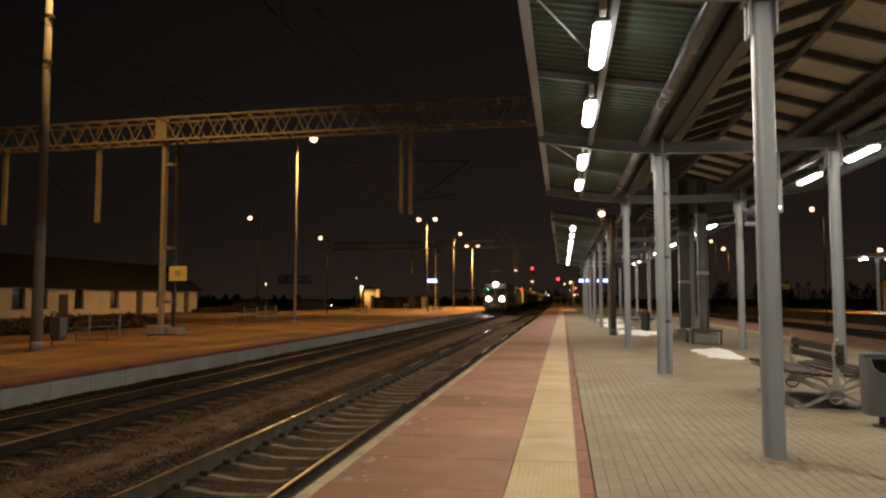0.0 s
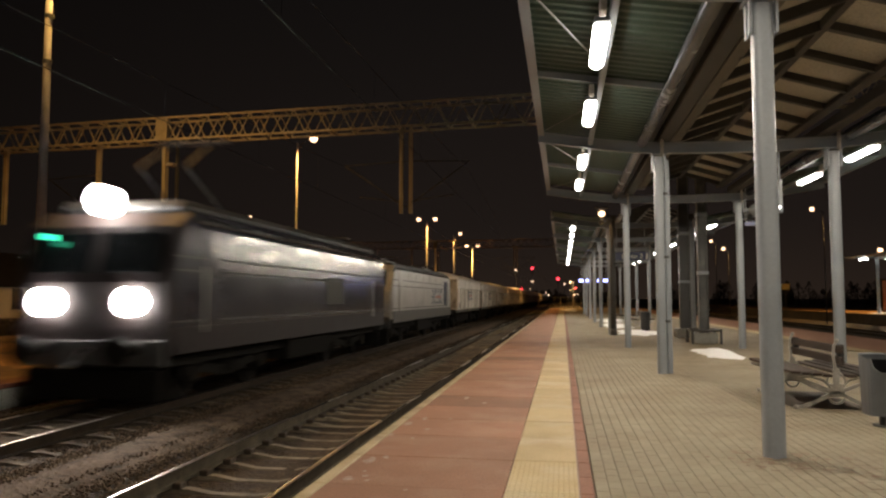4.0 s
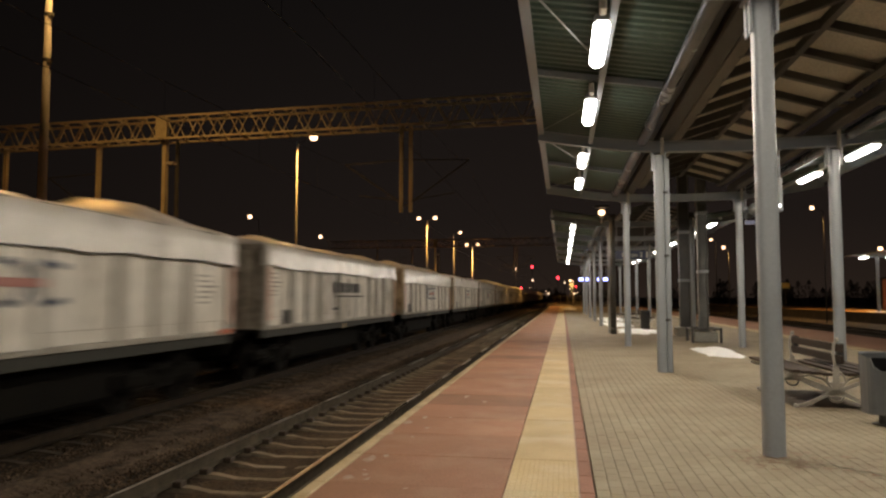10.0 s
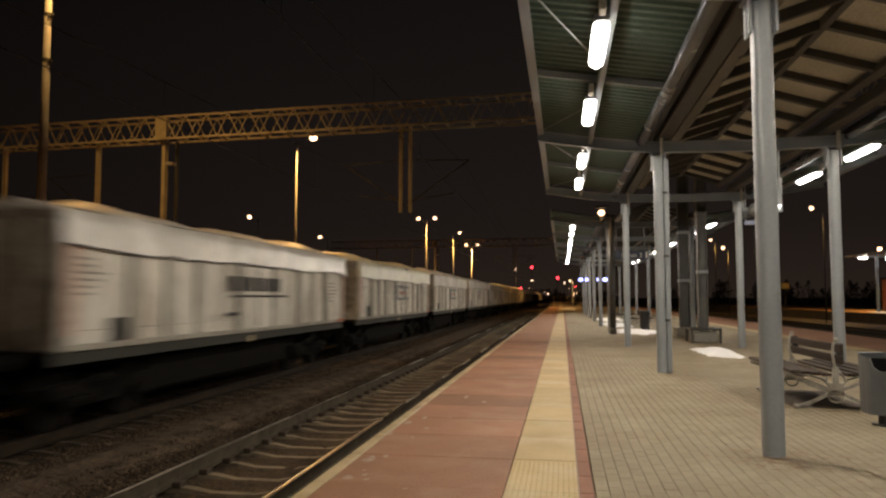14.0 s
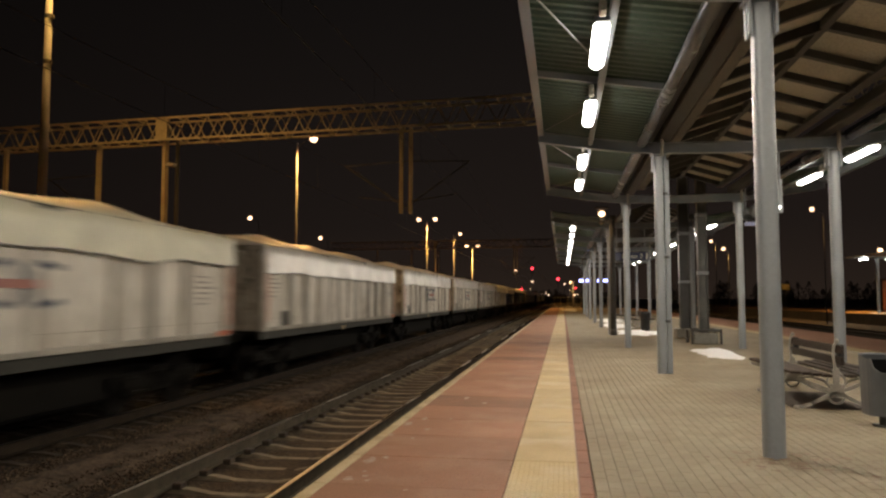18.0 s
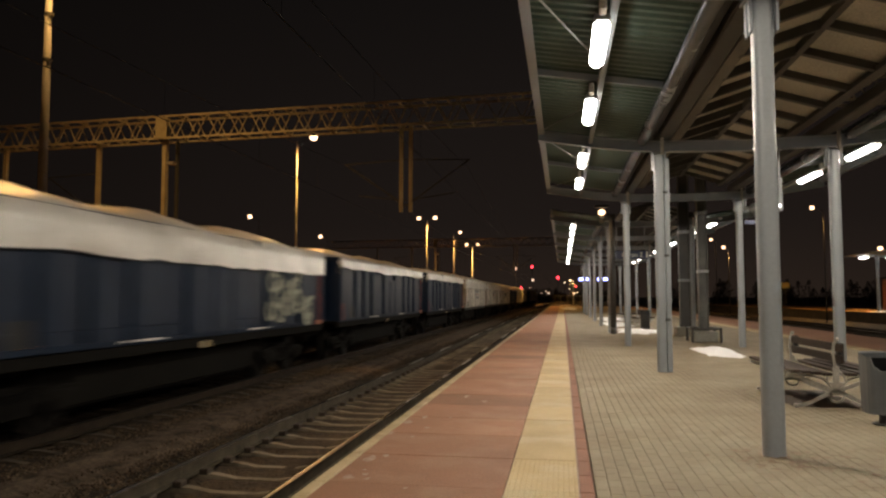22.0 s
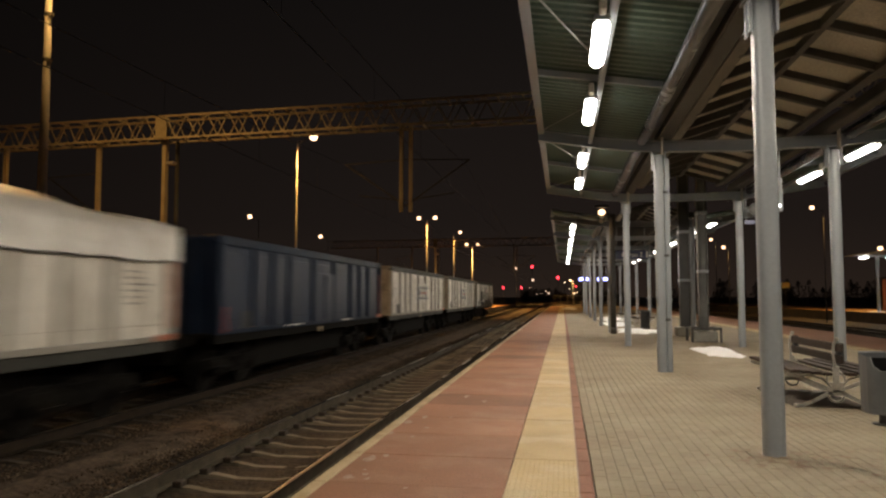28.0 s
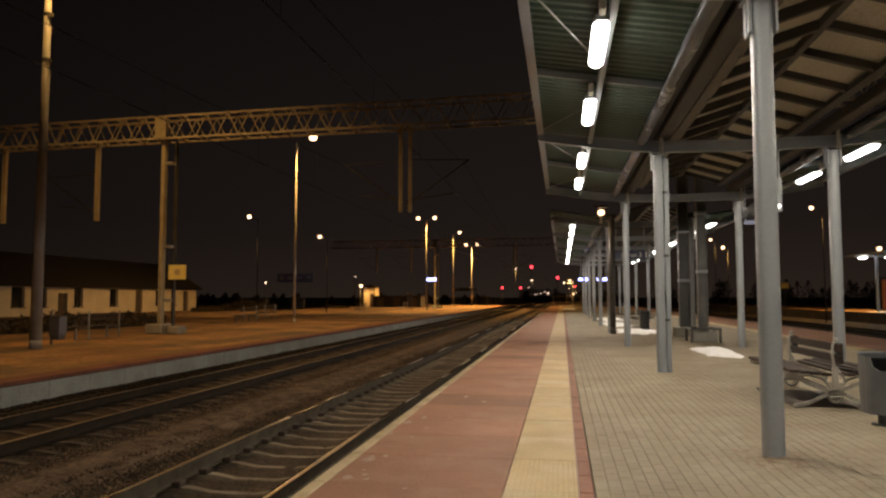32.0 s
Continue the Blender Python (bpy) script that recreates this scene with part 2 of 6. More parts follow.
M = dict(
    ground=surf("dark_earth", (0.045, 0.036, 0.025), (0.08, 0.062, 0.045), 0.6, 14, 0.95, bump=0.6, dist=0.04),
    ballast=surf("ballast", (0.034, 0.023, 0.0142), (0.085, 0.06, 0.037), 1.1, 22, 0.95, bump=0.9, dist=0.05, grain=0.5, spec=0.2),
    stone=surf("ballast_stone", (0.045, 0.031, 0.019), (0.135, 0.094, 0.059), 1.3, 30, 0.95, bump=0.3, island=0.55, spec=0.2),
    reddirt=surf("reddish_dirt", (0.215, 0.152, 0.098), (0.28, 0.21, 0.14), 9, 60, 0.95, bump=0.1, place="world"),
    salt=surf("dried_salt", (0.31, 0.2, 0.145), (0.44, 0.35, 0.29), 16, 60, 0.9, bump=0.2),
    cess=surf("fine_gravel", (0.098, 0.069, 0.046), (0.185, 0.132, 0.09), 1.4, 16, 0.95, bump=0.9, dist=0.04, grain=0.4, spec=0.2, dirt=((0.03, 0.021, 0.012), 3.0, 0.9)),
    cess_stone=surf("fine_gravel_stone", (0.075, 0.052, 0.034), (0.2, 0.145, 0.096), 1.4, 30, 0.95, bump=0.3, island=0.5, spec=0.2),
    sleeper=surf("sleeper_concrete", (0.165, 0.132, 0.089), (0.275, 0.224, 0.153), 2.5, 60, 0.85, bump=0.2, piece=0.25, place="world", dirt=((0.07, 0.052, 0.034), 4, 0.7)),
    sleeper_dark=surf("darker_sleeper", (0.06, 0.045, 0.029), (0.125, 0.094, 0.061), 2.5, 60, 0.9, bump=0.2, piece=0.35, place="world", dirt=((0.03, 0.021, 0.013), 3, 0.9)),
    rail_far=surf("dark_rail_side", (0.02, 0.0135, 0.008), (0.04, 0.028, 0.017), 4, 60, 0.8, 0.0, bump=0.2, spec=0.2),
    bankstone=surf("dark_bank_stone", (0.014, 0.01, 0.006), (0.04, 0.028, 0.016), 1.3, 30, 0.95, bump=0.3, island=0.5, spec=0.2),
    rail=surf("rail_side", (0.05, 0.04, 0.027), (0.1, 0.083, 0.057), 4, 60, 0.8, 0.0, bump=0.2, spec=0.2),
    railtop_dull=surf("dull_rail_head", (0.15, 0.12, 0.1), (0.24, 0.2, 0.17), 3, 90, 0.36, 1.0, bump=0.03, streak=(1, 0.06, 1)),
    railtop=surf("rail_head", (0.52, 0.46, 0.41), (0.64, 0.575, 0.51), 3, 90, 0.27, 1.0, bump=0.03, streak=(1, 0.06, 1)),
    fixing=surf("rail_fixing", (0.05, 0.04, 0.03), (0.1, 0.07, 0.05), 12, 90, 0.7, 0.4),
    redslab=surf("red_concrete", (0.271, 0.131, 0.0754), (0.353, 0.176, 0.107), 0.9, 60, 0.75, bump=0.12, piece=0.08, place="world", dirt=((0.41, 0.27, 0.18), 1.6, 0.4)),
    reddark=surf("darker_red_concrete", (0.2, 0.095, 0.056), (0.3, 0.148, 0.09), 0.9, 60, 0.75, bump=0.12, place="world", dirt=((0.13, 0.075, 0.045), 1.1, 0.6)),
    yellow=surf("yellow_concrete", (0.443, 0.332, 0.168), (0.541, 0.418, 0.226), 1.2, 70, 0.75, bump=0.12, piece=0.07, place="world", dirt=((0.6, 0.52, 0.36), 1.3, 0.55)),
    edge=surf("worn_edge", (0.41, 0.325, 0.17), (0.55, 0.455, 0.285), 2.2, 60, 0.5, bump=0.2, piece=0.12, place="world", dirt=((0.25, 0.165, 0.08), 2.5, 0.7)),
    kerb=surf("red_kerb", (0.221, 0.0984, 0.064), (0.295, 0.143, 0.0943), 3, 60, 0.8, bump=0.15, piece=0.12, place="world"),
    capslab=surf("brown_edge_slab", (0.13, 0.042, 0.024), (0.22, 0.08, 0.044), 1.1, 40, 0.85, bump=0.2, piece=0.12, place="world"),
    paver=surf("grey_paver", (0.246, 0.201, 0.131), (0.328, 0.283, 0.197), 0.7, 60, 0.8, bump=0.15, piece=0.06, grain=0.1, place="world", dirt=((0.205, 0.155, 0.098), 1.1, 0.6)),
    paverstuff=surf("grey_paver_field", (0.246, 0.201, 0.131), (0.328, 0.283, 0.197), 0.7, 60, 0.8, bump=0.15, island=0.045, grain=0.1, place="world", dirt=((0.205, 0.155, 0.098), 1.1, 0.6)),
    joint=surf("sand_joint", (0.23, 0.187, 0.125), (0.3, 0.25, 0.17), 2, 80, 0.95),
    wallconc=surf("platform_concrete", (0.271, 0.267, 0.238), (0.353, 0.348, 0.312), 1.6, 30, 0.85, bump=0.15, piece=0.03, place="world", dirt=((0.2, 0.19, 0.16), 1.0, 0.5)),
    oldpave=surf("old_paving", (0.17, 0.088, 0.031), (0.41, 0.234, 0.088), 0.5, 9, 0.9, bump=0.4, dist=0.03, streak=(1, 0.6, 1), grain=0.4, dirt=((0.075, 0.06, 0.03), 0.55, 0.85)),
    # This wall's darkness is shade, put into its colour.
    darkwall=surf("shaded_platform_wall", (0.035, 0.03, 0.024), (0.07, 0.06, 0.048), 1, 20, 0.9, bump=0.2),
    steel=surf("grey_painted_steel", (0.246, 0.266, 0.285), (0.284, 0.306, 0.325), 1.2, 30, 0.42, bump=0.0, grain=0.05),
    steel_dk=surf("dark_steel", (0.0574, 0.0574, 0.0558), (0.082, 0.082, 0.0787), 2, 50, 0.5, bump=0.0, grain=0.1),
    galv=surf("galvanised", (0.3, 0.3, 0.29), (0.42, 0.42, 0.4), 6, 60, 0.4, 0.7, bump=0.05),
    guttergrey=surf("gutter_grey", (0.107, 0.107, 0.102), (0.148, 0.148, 0.141), 2, 40, 0.24, bump=0.0, grain=0.06),
    mast_grey=surf("mast_grey_paint", (0.085, 0.086, 0.082), (0.135, 0.135, 0.128), 1.5, 40, 0.65, bump=0.05, grain=0.12, dirt=((0.2, 0.19, 0.17), 1.2, 0.5, 0.52)),
    gloss=surf("glossy_cant_rail", (0.03, 0.03, 0.03), (0.05, 0.05, 0.05), 2, 20, 0.15, 0.0, bump=0.0, spec=0.9),
    sheet=surf("green_roof_sheet", (0.0492, 0.0779, 0.0533), (0.0697, 0.102, 0.0738), 1, 40, 0.5, bump=0.03),
    panel=surf("cream_roof_panel", (0.36, 0.328, 0.26), (0.47, 0.43, 0.35), 0.8, 30, 0.6, bump=0.05),
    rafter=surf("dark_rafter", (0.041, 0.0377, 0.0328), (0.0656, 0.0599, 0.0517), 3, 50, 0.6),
    snow=surf("old_snow", (0.9, 0.91, 0.93), (0.95, 0.96, 0.97), 6, 60, 0.8, bump=0.3, dist=0.02, grain=0.03),
    # Lighter copy of the pole concrete; lamp light is put into its colour.
    pole_lit=surf("lit_pole_concrete", (0.33, 0.32, 0.3), (0.45, 0.435, 0.41), 2, 50, 0.7, bump=0.1),
    pole=surf("lamp_pole_concrete", (0.2, 0.195, 0.185), (0.29, 0.28, 0.265), 2, 50, 0.7, bump=0.1),
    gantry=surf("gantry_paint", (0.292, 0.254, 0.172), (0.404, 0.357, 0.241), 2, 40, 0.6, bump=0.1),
    # Darker copy of the gantry paint; the missing light is in its colour.
    gantry_unlit=surf("gantry_paint_unlit", (0.08, 0.07, 0.055), (0.13, 0.115, 0.085), 2, 40, 0.6, bump=0.1),
    plank=surf("brown_plank", (0.03, 0.019, 0.013), (0.052, 0.033, 0.022), 3, 60, 0.85, streak=(8, 0.6, 8), bump=0.15, piece=0.2),
    cast=surf("pale_cast_iron", (0.37, 0.35, 0.30), (0.5, 0.47, 0.41), 8, 60, 0.5, bump=0.15),
    bin=surf("grey_bin", (0.111, 0.118, 0.125), (0.144, 0.151, 0.158), 3, 60, 0.45, 0.2, bump=0.0, grain=0.06),
    void=surf("black_liner", (0.004, 0.004, 0.005), (0.008, 0.008, 0.009), 3, 60, 0.9, bump=0, spec=0.1),
    black=surf("black_void", (0.012, 0.012, 0.012), (0.02, 0.02, 0.02), 3, 60, 0.6),
    plaster=surf("pale_plaster", (0.6, 0.52, 0.36), (0.72, 0.63, 0.46), 0.7, 30, 0.9, bump=0.15),
    roof=surf("dark_roof", (0.014, 0.011, 0.009), (0.026, 0.021, 0.017), 1, 20, 0.9, bump=0.3),
    darkwood=surf("dark_door", (0.05, 0.035, 0.022), (0.09, 0.06, 0.04), 3, 30, 0.7),
    signblue=surf("sign_blue", (0.016, 0.023, 0.08), (0.022, 0.031, 0.1), 2, 30, 0.4, bump=0),
    signyel=surf("sign_yellow", (0.78, 0.66, 0.2), (0.86, 0.74, 0.25), 3, 40, 0.5, bump=0),
    white=surf("white_paint", (0.7, 0.68, 0.62), (0.82, 0.8, 0.74), 3, 40, 0.6, bump=0.03),
    wag_white=surf("wagon_white", (0.64, 0.6, 0.52), (0.86, 0.82, 0.74), 0.8, 9, 0.6, bump=0.12, dist=0.02, piece=0.1, streak=(1, 1.4, 0.45), place="each", dirt=((0.34, 0.28, 0.2), 1.3, 0.75, 0.48)),
    wag_clean=surf("wagon_clean_white", (0.74, 0.71, 0.63), (0.88, 0.85, 0.78), 0.8, 9, 0.6, bump=0.1, dist=0.02, streak=(1, 1.4, 0.35), piece=0.05, place="each", dirt=((0.4, 0.33, 0.24), 1.4, 0.65, 0.5)),
    # Grime plus the shade between wagons, both put into the end walls' colour.
    wag_end=surf("wagon_end_grime_shade", (0.2, 0.175, 0.14), (0.36, 0.32, 0.26), 1.2, 10, 0.75, bump=0.1, place="each", dirt=((0.06, 0.045, 0.03), 2, 0.8)),
    wag_rib=surf("wagon_rib", (0.27, 0.25, 0.205), (0.47, 0.44, 0.375), 1.5, 12, 0.6, bump=0.1, streak=(1, 1, 0.3), place="each", piece=0.15),
    wag_blue=surf("wagon_blue", (0.0062, 0.013, 0.031), (0.0135, 0.0265, 0.056), 0.8, 9, 0.55, spec=0.2, bump=0.12, dist=0.02, streak=(1, 1.4, 0.35), place="each", dirt=((0.034, 0.043, 0.058), 1.6, 0.4)),
    wag_bluerib=surf("wagon_blue_rib", (0.0065, 0.013, 0.029), (0.0135, 0.0265, 0.052), 1.5, 12, 0.6, spec=0.15, bump=0.1),
    sole=surf("wagon_sole_bar", (0.022, 0.023, 0.017), (0.04, 0.04, 0.031), 2, 20, 0.7, bump=0.1),
    # Shade beneath the train is put into these near-black colours.
    under=surf("shaded_underframe", (0.006, 0.0054, 0.005), (0.012, 0.0108, 0.009), 3, 30, 0.9, 0.0, spec=0.1),
    wheel=surf("shaded_wheel_steel", (0.007, 0.006, 0.005), (0.014, 0.012, 0.01), 5, 40, 0.8, 0.0, spec=0.08),
    tarp=surf("white_tarpaulin", (0.58, 0.552, 0.495), (0.79, 0.76, 0.7), 1.1, 2.6, 0.32, bump=0.55, dist=0.12, piece=0.06, grain=0.1, spec=0.8, place="each", dirt=((0.38, 0.34, 0.28), 0.8, 0.7, 0.5)),
    tarp_y=surf("yellowed_tarpaulin", (0.6, 0.575, 0.44), (0.76, 0.74, 0.58), 1.1, 2.6, 0.4, bump=0.55, dist=0.12, grain=0.1),
    tarp_end=surf("dark_tarpaulin_end", (0.24, 0.21, 0.165), (0.42, 0.38, 0.31), 1.4, 6, 0.7, bump=0.3, dist=0.05, place="each", dirt=((0.07, 0.055, 0.04), 2.2, 0.7)),
    logoblue=surf("emblem_blue", (0.06, 0.0713, 0.105), (0.112, 0.124, 0.158), 3, 20, 0.6, bump=0),
    logored=surf("emblem_red", (0.34, 0.13, 0.105), (0.43, 0.2, 0.165), 3, 20, 0.6, bump=0),
    pink=surf("faded_pink", (0.5, 0.28, 0.2), (0.66, 0.48, 0.4), 5, 20, 0.7, bump=0, place="each"),
    stripe=surf("faded_red", (0.17, 0.03, 0.025), (0.26, 0.05, 0.04), 4, 20, 0.7, bump=0, spec=0.2),
    orange=surf("faded_orange", (0.5, 0.15, 0.08), (0.6, 0.22, 0.13), 3, 20, 0.6, bump=0),
    graffiti=surf("graffiti_grey", (0.025, 0.023, 0.022), (0.075, 0.068, 0.065), 4, 14, 0.7, bump=0),
    stencil=surf("worn_stencil", (0.2, 0.18, 0.16), (0.36, 0.33, 0.29), 6, 20, 0.7, bump=0),
    graffiti_pale=surf("graffiti_pale", (0.38, 0.4, 0.3), (0.5, 0.5, 0.4), 4, 14, 0.7, bump=0),
    loco_dark=surf("loco_grey", (0.027, 0.027, 0.034), (0.046, 0.045, 0.055), 1.2, 20, 0.17, bump=0.0, spec=0.4, dirt=((0.02, 0.017, 0.015), 1.2, 0.6)),
    loco_front=surf("loco_front", (0.018, 0.014, 0.014), (0.03, 0.023, 0.023), 1.2, 20, 0.6, bump=0.0, spec=0.2),
    loco_white=surf("loco_white", (0.31, 0.305, 0.275), (0.4, 0.39, 0.355), 1.2, 20, 0.4, bump=0.03, dirt=((0.2, 0.19, 0.165), 1.5, 0.6)),
    loco_skirt=surf("loco_skirt", (0.036, 0.038, 0.032), (0.058, 0.06, 0.051), 2, 20, 0.5),
    loco_roof=surf("loco_roof", (0.02, 0.02, 0.02), (0.045, 0.045, 0.042), 2, 20, 0.6),
    loco_blue=surf("loco_blue", (0.007, 0.011, 0.035), (0.01, 0.016, 0.048), 2, 20, 0.65, bump=0.03),
    glass=glassy("dark_window", (0.015, 0.018, 0.02)),
    paint_red=surf("van_paint", (0.05, 0.05, 0.055), (0.07, 0.07, 0.075), 2, 30, 0.35, bump=0),
    yardpave=surf("yard_gravel", (0.11, 0.06, 0.024), (0.3, 0.175, 0.07), 0.4, 9, 0.95, bump=0.5, dist=0.04, grain=0.4, dirt=((0.05, 0.04, 0.022), 0.5, 0.85)),
    hedge=surf("bare_bush", (0.04, 0.03, 0.018), (0.08, 0.062, 0.035), 5, 30, 0.9, island=0.4),
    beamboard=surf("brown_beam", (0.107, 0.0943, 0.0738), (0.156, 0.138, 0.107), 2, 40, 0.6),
    tube=glow("tube_glow", (1.0, 0.97, 0.9), 13),
    sodium=glow("sodium_glow", (1.0, 0.62, 0.36), 4.0),
    vanlight=glow("van_headlight_glow", (0.9, 0.93, 1.0), 14),
    beamlight=glow("headlight_glow", (1.0, 0.93, 0.86), 120),
    redlight=glow("red_signal", (1.0, 0.04, 0.06), 6),
    whitelight=glow("white_signal", (1.0, 0.66, 0.45), 3.2),
    bluelight=glow("blue_white_sign", (0.33, 0.36, 1.0), 6),
    # A signal's reflection in the cab windscreen, put in as a glow.
    green_glint=glow("green_signal_glint", (0.05, 0.9, 0.5), 3),
)


# ---- mesh helpers ----
def bx(bm, x0, x1, y0, y1, z0, z1, bev=0.0):
    m = Matrix.LocRotScale(((x0 + x1) / 2, (y0 + y1) / 2, (z0 + z1) / 2), None, (abs(x1 - x0), abs(y1 - y0), abs(z1 - z0)))
    r = bmesh.ops.create_cube(bm, size=1, matrix=m)
    if bev:
        edges = list({e for v in r["verts"] for e in v.link_edges})
        bmesh.ops.bevel(bm, geom=edges, offset=bev, segments=1, affect="EDGES")
    return bm


def cyl(bm, p, q, r0, r1=None, n=12):
    p, q = Vector(p), Vector(q)
    d = q - p
    m = Matrix.Translation((p + q) / 2) @ d.to_track_quat("Z", "Y").to_matrix().to_4x4()
    bmesh.ops.create_cone(bm, cap_ends=True, segments=n, radius1=r0, radius2=r0 if r1 is None else r1, depth=d.length, matrix=m)
    return bm


def bar(bm, p, q, w, h):
    """A flat bar from p to q, w across and h deep."""
    p, q = Vector(p), Vector(q)
    d = q - p
    m = Matrix.Translation((p + q) / 2) @ d.to_track_quat("Y", "Z").to_matrix().to_4x4() @ Matrix.Diagonal((w, d.length, h, 1))
    bmesh.ops.create_cube(bm, size=1, matrix=m)
    return bm


def ball(bm, p, r, sx=1, sy=1, sz=1, n=12):
    bmesh.ops.create_uvsphere(bm, u_segments=n, v_segments=max(6, n // 2), radius=1, matrix=Matrix.LocRotScale(p, None, (r * sx, r * sy, r * sz)))
    return bm


def ribbon(bm, pts, w, h):
    """A bent flat bar through points."""
    for p, q in zip(pts, pts[1:]):
        e = (Vector(q) - Vector(p)).normalized() * (h * 0.4)
        bar(bm, Vector(p) - e, Vector(q) + e, w, h)
    return bm


def B():
    return bmesh.new()


def meshed(name, bm, material, smooth=False):
    bmesh.ops.recalc_face_normals(bm, faces=bm.faces)
    me = bpy.data.meshes.new(name)
    bm.to_mesh(me)
    bm.free()
    me.materials.append(material)
    if smooth:
        me.polygons.foreach_set("use_smooth", [True] * len(me.polygons))
    return me


def part(name, bm, material, parent, label="", smooth=False):
    """One mesh object, under a thing or under a part."""
    me = bm if isinstance(bm, bpy.types.Mesh) else meshed(name, bm, material, smooth)
    ob = new(name, me)
    ob.parent = parent
    if label:
        ob["label"] = label
    return ob


def thing(name, label, category, at=(0, 0, 0), group="", kind=""):
    ob = new(name)
    ob.matrix_basis = Matrix.Translation(at)
    return tagged(ob, label, category, group, kind)


def put(name, me, parent, at):
    ob = new(name, me)
    ob.parent = parent
    ob.location = at
    return ob


def soup(name, verts, faces, material):
    me = bpy.data.meshes.new(name)
    me.from_pydata(verts, [], faces)
    me.materials.append(material)
    me.update()
    return me


RAIL = -0.52         # top of the rails
NEAR, FAR = -3.60, -8.06   # track centres
LEFT_Z = -0.10       # far platform's top

# ---- ground and tracks ----
bm = B()
bmesh.ops.create_grid(bm, x_segments=1, y_segments=1, size=2500, matrix=Matrix.Translation((0, 900, -0.95)))
tagged(new("ground", meshed("ground", bm, M["ground"])), "dark bare earth round the station", "ground", kind="structure")


def bed(name, x0, x1, z, y0, y1, material, rough, step=0.35):
    """A gravel bed with an uneven top and sloping shoulders."""
    nx, ny = max(6, int((x1 - x0) / step)), int((y1 - y0) / (step * 1.6))
    v, f = [], []
    for j in range(ny + 1):
        for i in range(nx + 1):
            x, y = x0 + (x1 - x0) * i / nx, y0 + (y1 - y0) * j / ny
            v.append((x, y, z + rough * noise.noise((x * 1.7, y * 1.1, z)) + 0.4 * rough * noise.noise((x * 5, y * 5, 3.0))))
    for j in range(ny):
        for i in range(nx):
            a = j * (nx + 1) + i
            f.append((a, a + 1, a + nx + 2, a + nx + 1))
    return soup(name, v, f, material)


def stones(name, zones, count, material, size):
    """Loose angular stones lying on the bed."""
    rng = random.Random(len(name))
    v, f = [], []
    for _ in range(count):
        x0, x1, y0, y1, z = zones[rng.randrange(len(zones))]
        x, y = rng.uniform(x0, x1), y0 + (y1 - y0) * rng.random() ** 1.7
        s, b = rng.uniform(0.6, 1.3) * size, len(v)
        w = [rng.uniform(0.6, 1.1) * s for _ in range(6)]
        a = rng.uniform(0, 3)
        c, d = math.cos(a), math.sin(a)
        v += [(x + w[0] * c, y + w[0] * d, z), (x - w[1] * c, y - w[1] * d, z + 0.3 * s), (x - w[2] * d, y + w[2] * c, z),
              (x + w[3] * d, y - w[3] * c, z + 0.2 * s), (x, y, z + w[4] * 0.8), (x, y, z - w[5])]
        for p, q in ((0, 2), (2, 1), (1, 3), (3, 0)):
            f += [(b + p, b + q, b + 4), (b + q, b + p, b + 5)]
    return soup(name, v, f, material)


def rail_mesh(y0, y1, head):
    """A flat-bottomed rail, or the bright strip on its head."""
    bm = B()
    if head:
        half = [(0.0355, -0.0034), (0.029, -0.0010), (0.0145, 0.0009)]
        arc = [(-x, z) for x, z in half] + [(0, 0.0016)] + half[::-1]
        ends = [[bm.verts.new((x, y, z)) for x, z in arc] for y in (y0, y1)]
        for i in range(len(arc) - 1):
            bm.faces.new((ends[0][i], ends[0][i + 1], ends[1][i + 1], ends[1][i]))
        return bm
    prof = [(-0.07, -0.172), (0.07, -0.172), (0.07, -0.16), (0.012, -0.145), (0.012, -0.045), (0.036, -0.036), (0.036, -0.009),
            (-0.036, -0.009), (-0.036, -0.036), (-0.012, -0.045), (-0.012, -0.145), (-0.07, -0.16)]
    rings = [[bm.verts.new((x, y, z)) for x, z in prof] for y in (y0, y1)]
    n = len(prof)
    for i in range(n):
        bm.faces.new((rings[0][i], rings[0][(i + 1) % n], rings[1][(i + 1) % n], rings[1][i]))
    bm.faces.new(rings[0])
    bm.faces.new(rings[1][::-1])
    return bm


def sleeper_bm():
    """A pre-stressed concrete sleeper, dipped towards its middle."""
    bm = B()
    xs = [-1.25, -1.0, -0.5, -0.25, 0.25, 0.5, 1.0, 1.25]
    zs = [-0.215, -0.183, -0.183, -0.225, -0.225, -0.183, -0.183, -0.215]
    rows = []
    for x, z in zip(xs, zs):
        rows.append([bm.verts.new(p) for p in ((x, -0.12, -0.40), (x, -0.056, z), (x, 0.056, z), (x, 0.12, -0.40))])
    for a, b in zip(rows, rows[1:]):
        for i in range(3):
            bm.faces.new((a[i], b[i], b[i + 1], a[i + 1]))
    bm.faces.new(rows[0])
    bm.faces.new(rows[-1][::-1])
    return bm


SLEEPER = meshed("sleeper", sleeper_bm(), M["sleeper"])
DARK_SLEEPER = meshed("sleeper", sleeper_bm(), M["sleeper_dark"])
fix = B()
for s in (-1, 1):
    for e in (-1, 1):
        bx(fix, s * 0.7525 + e * 0.115 - 0.055, s * 0.7525 + e * 0.115 + 0.055, -0.07, 0.07, -0.19, -0.122, 0.012)
FIXING = meshed("rail_fixing", fix, M["fixing"])


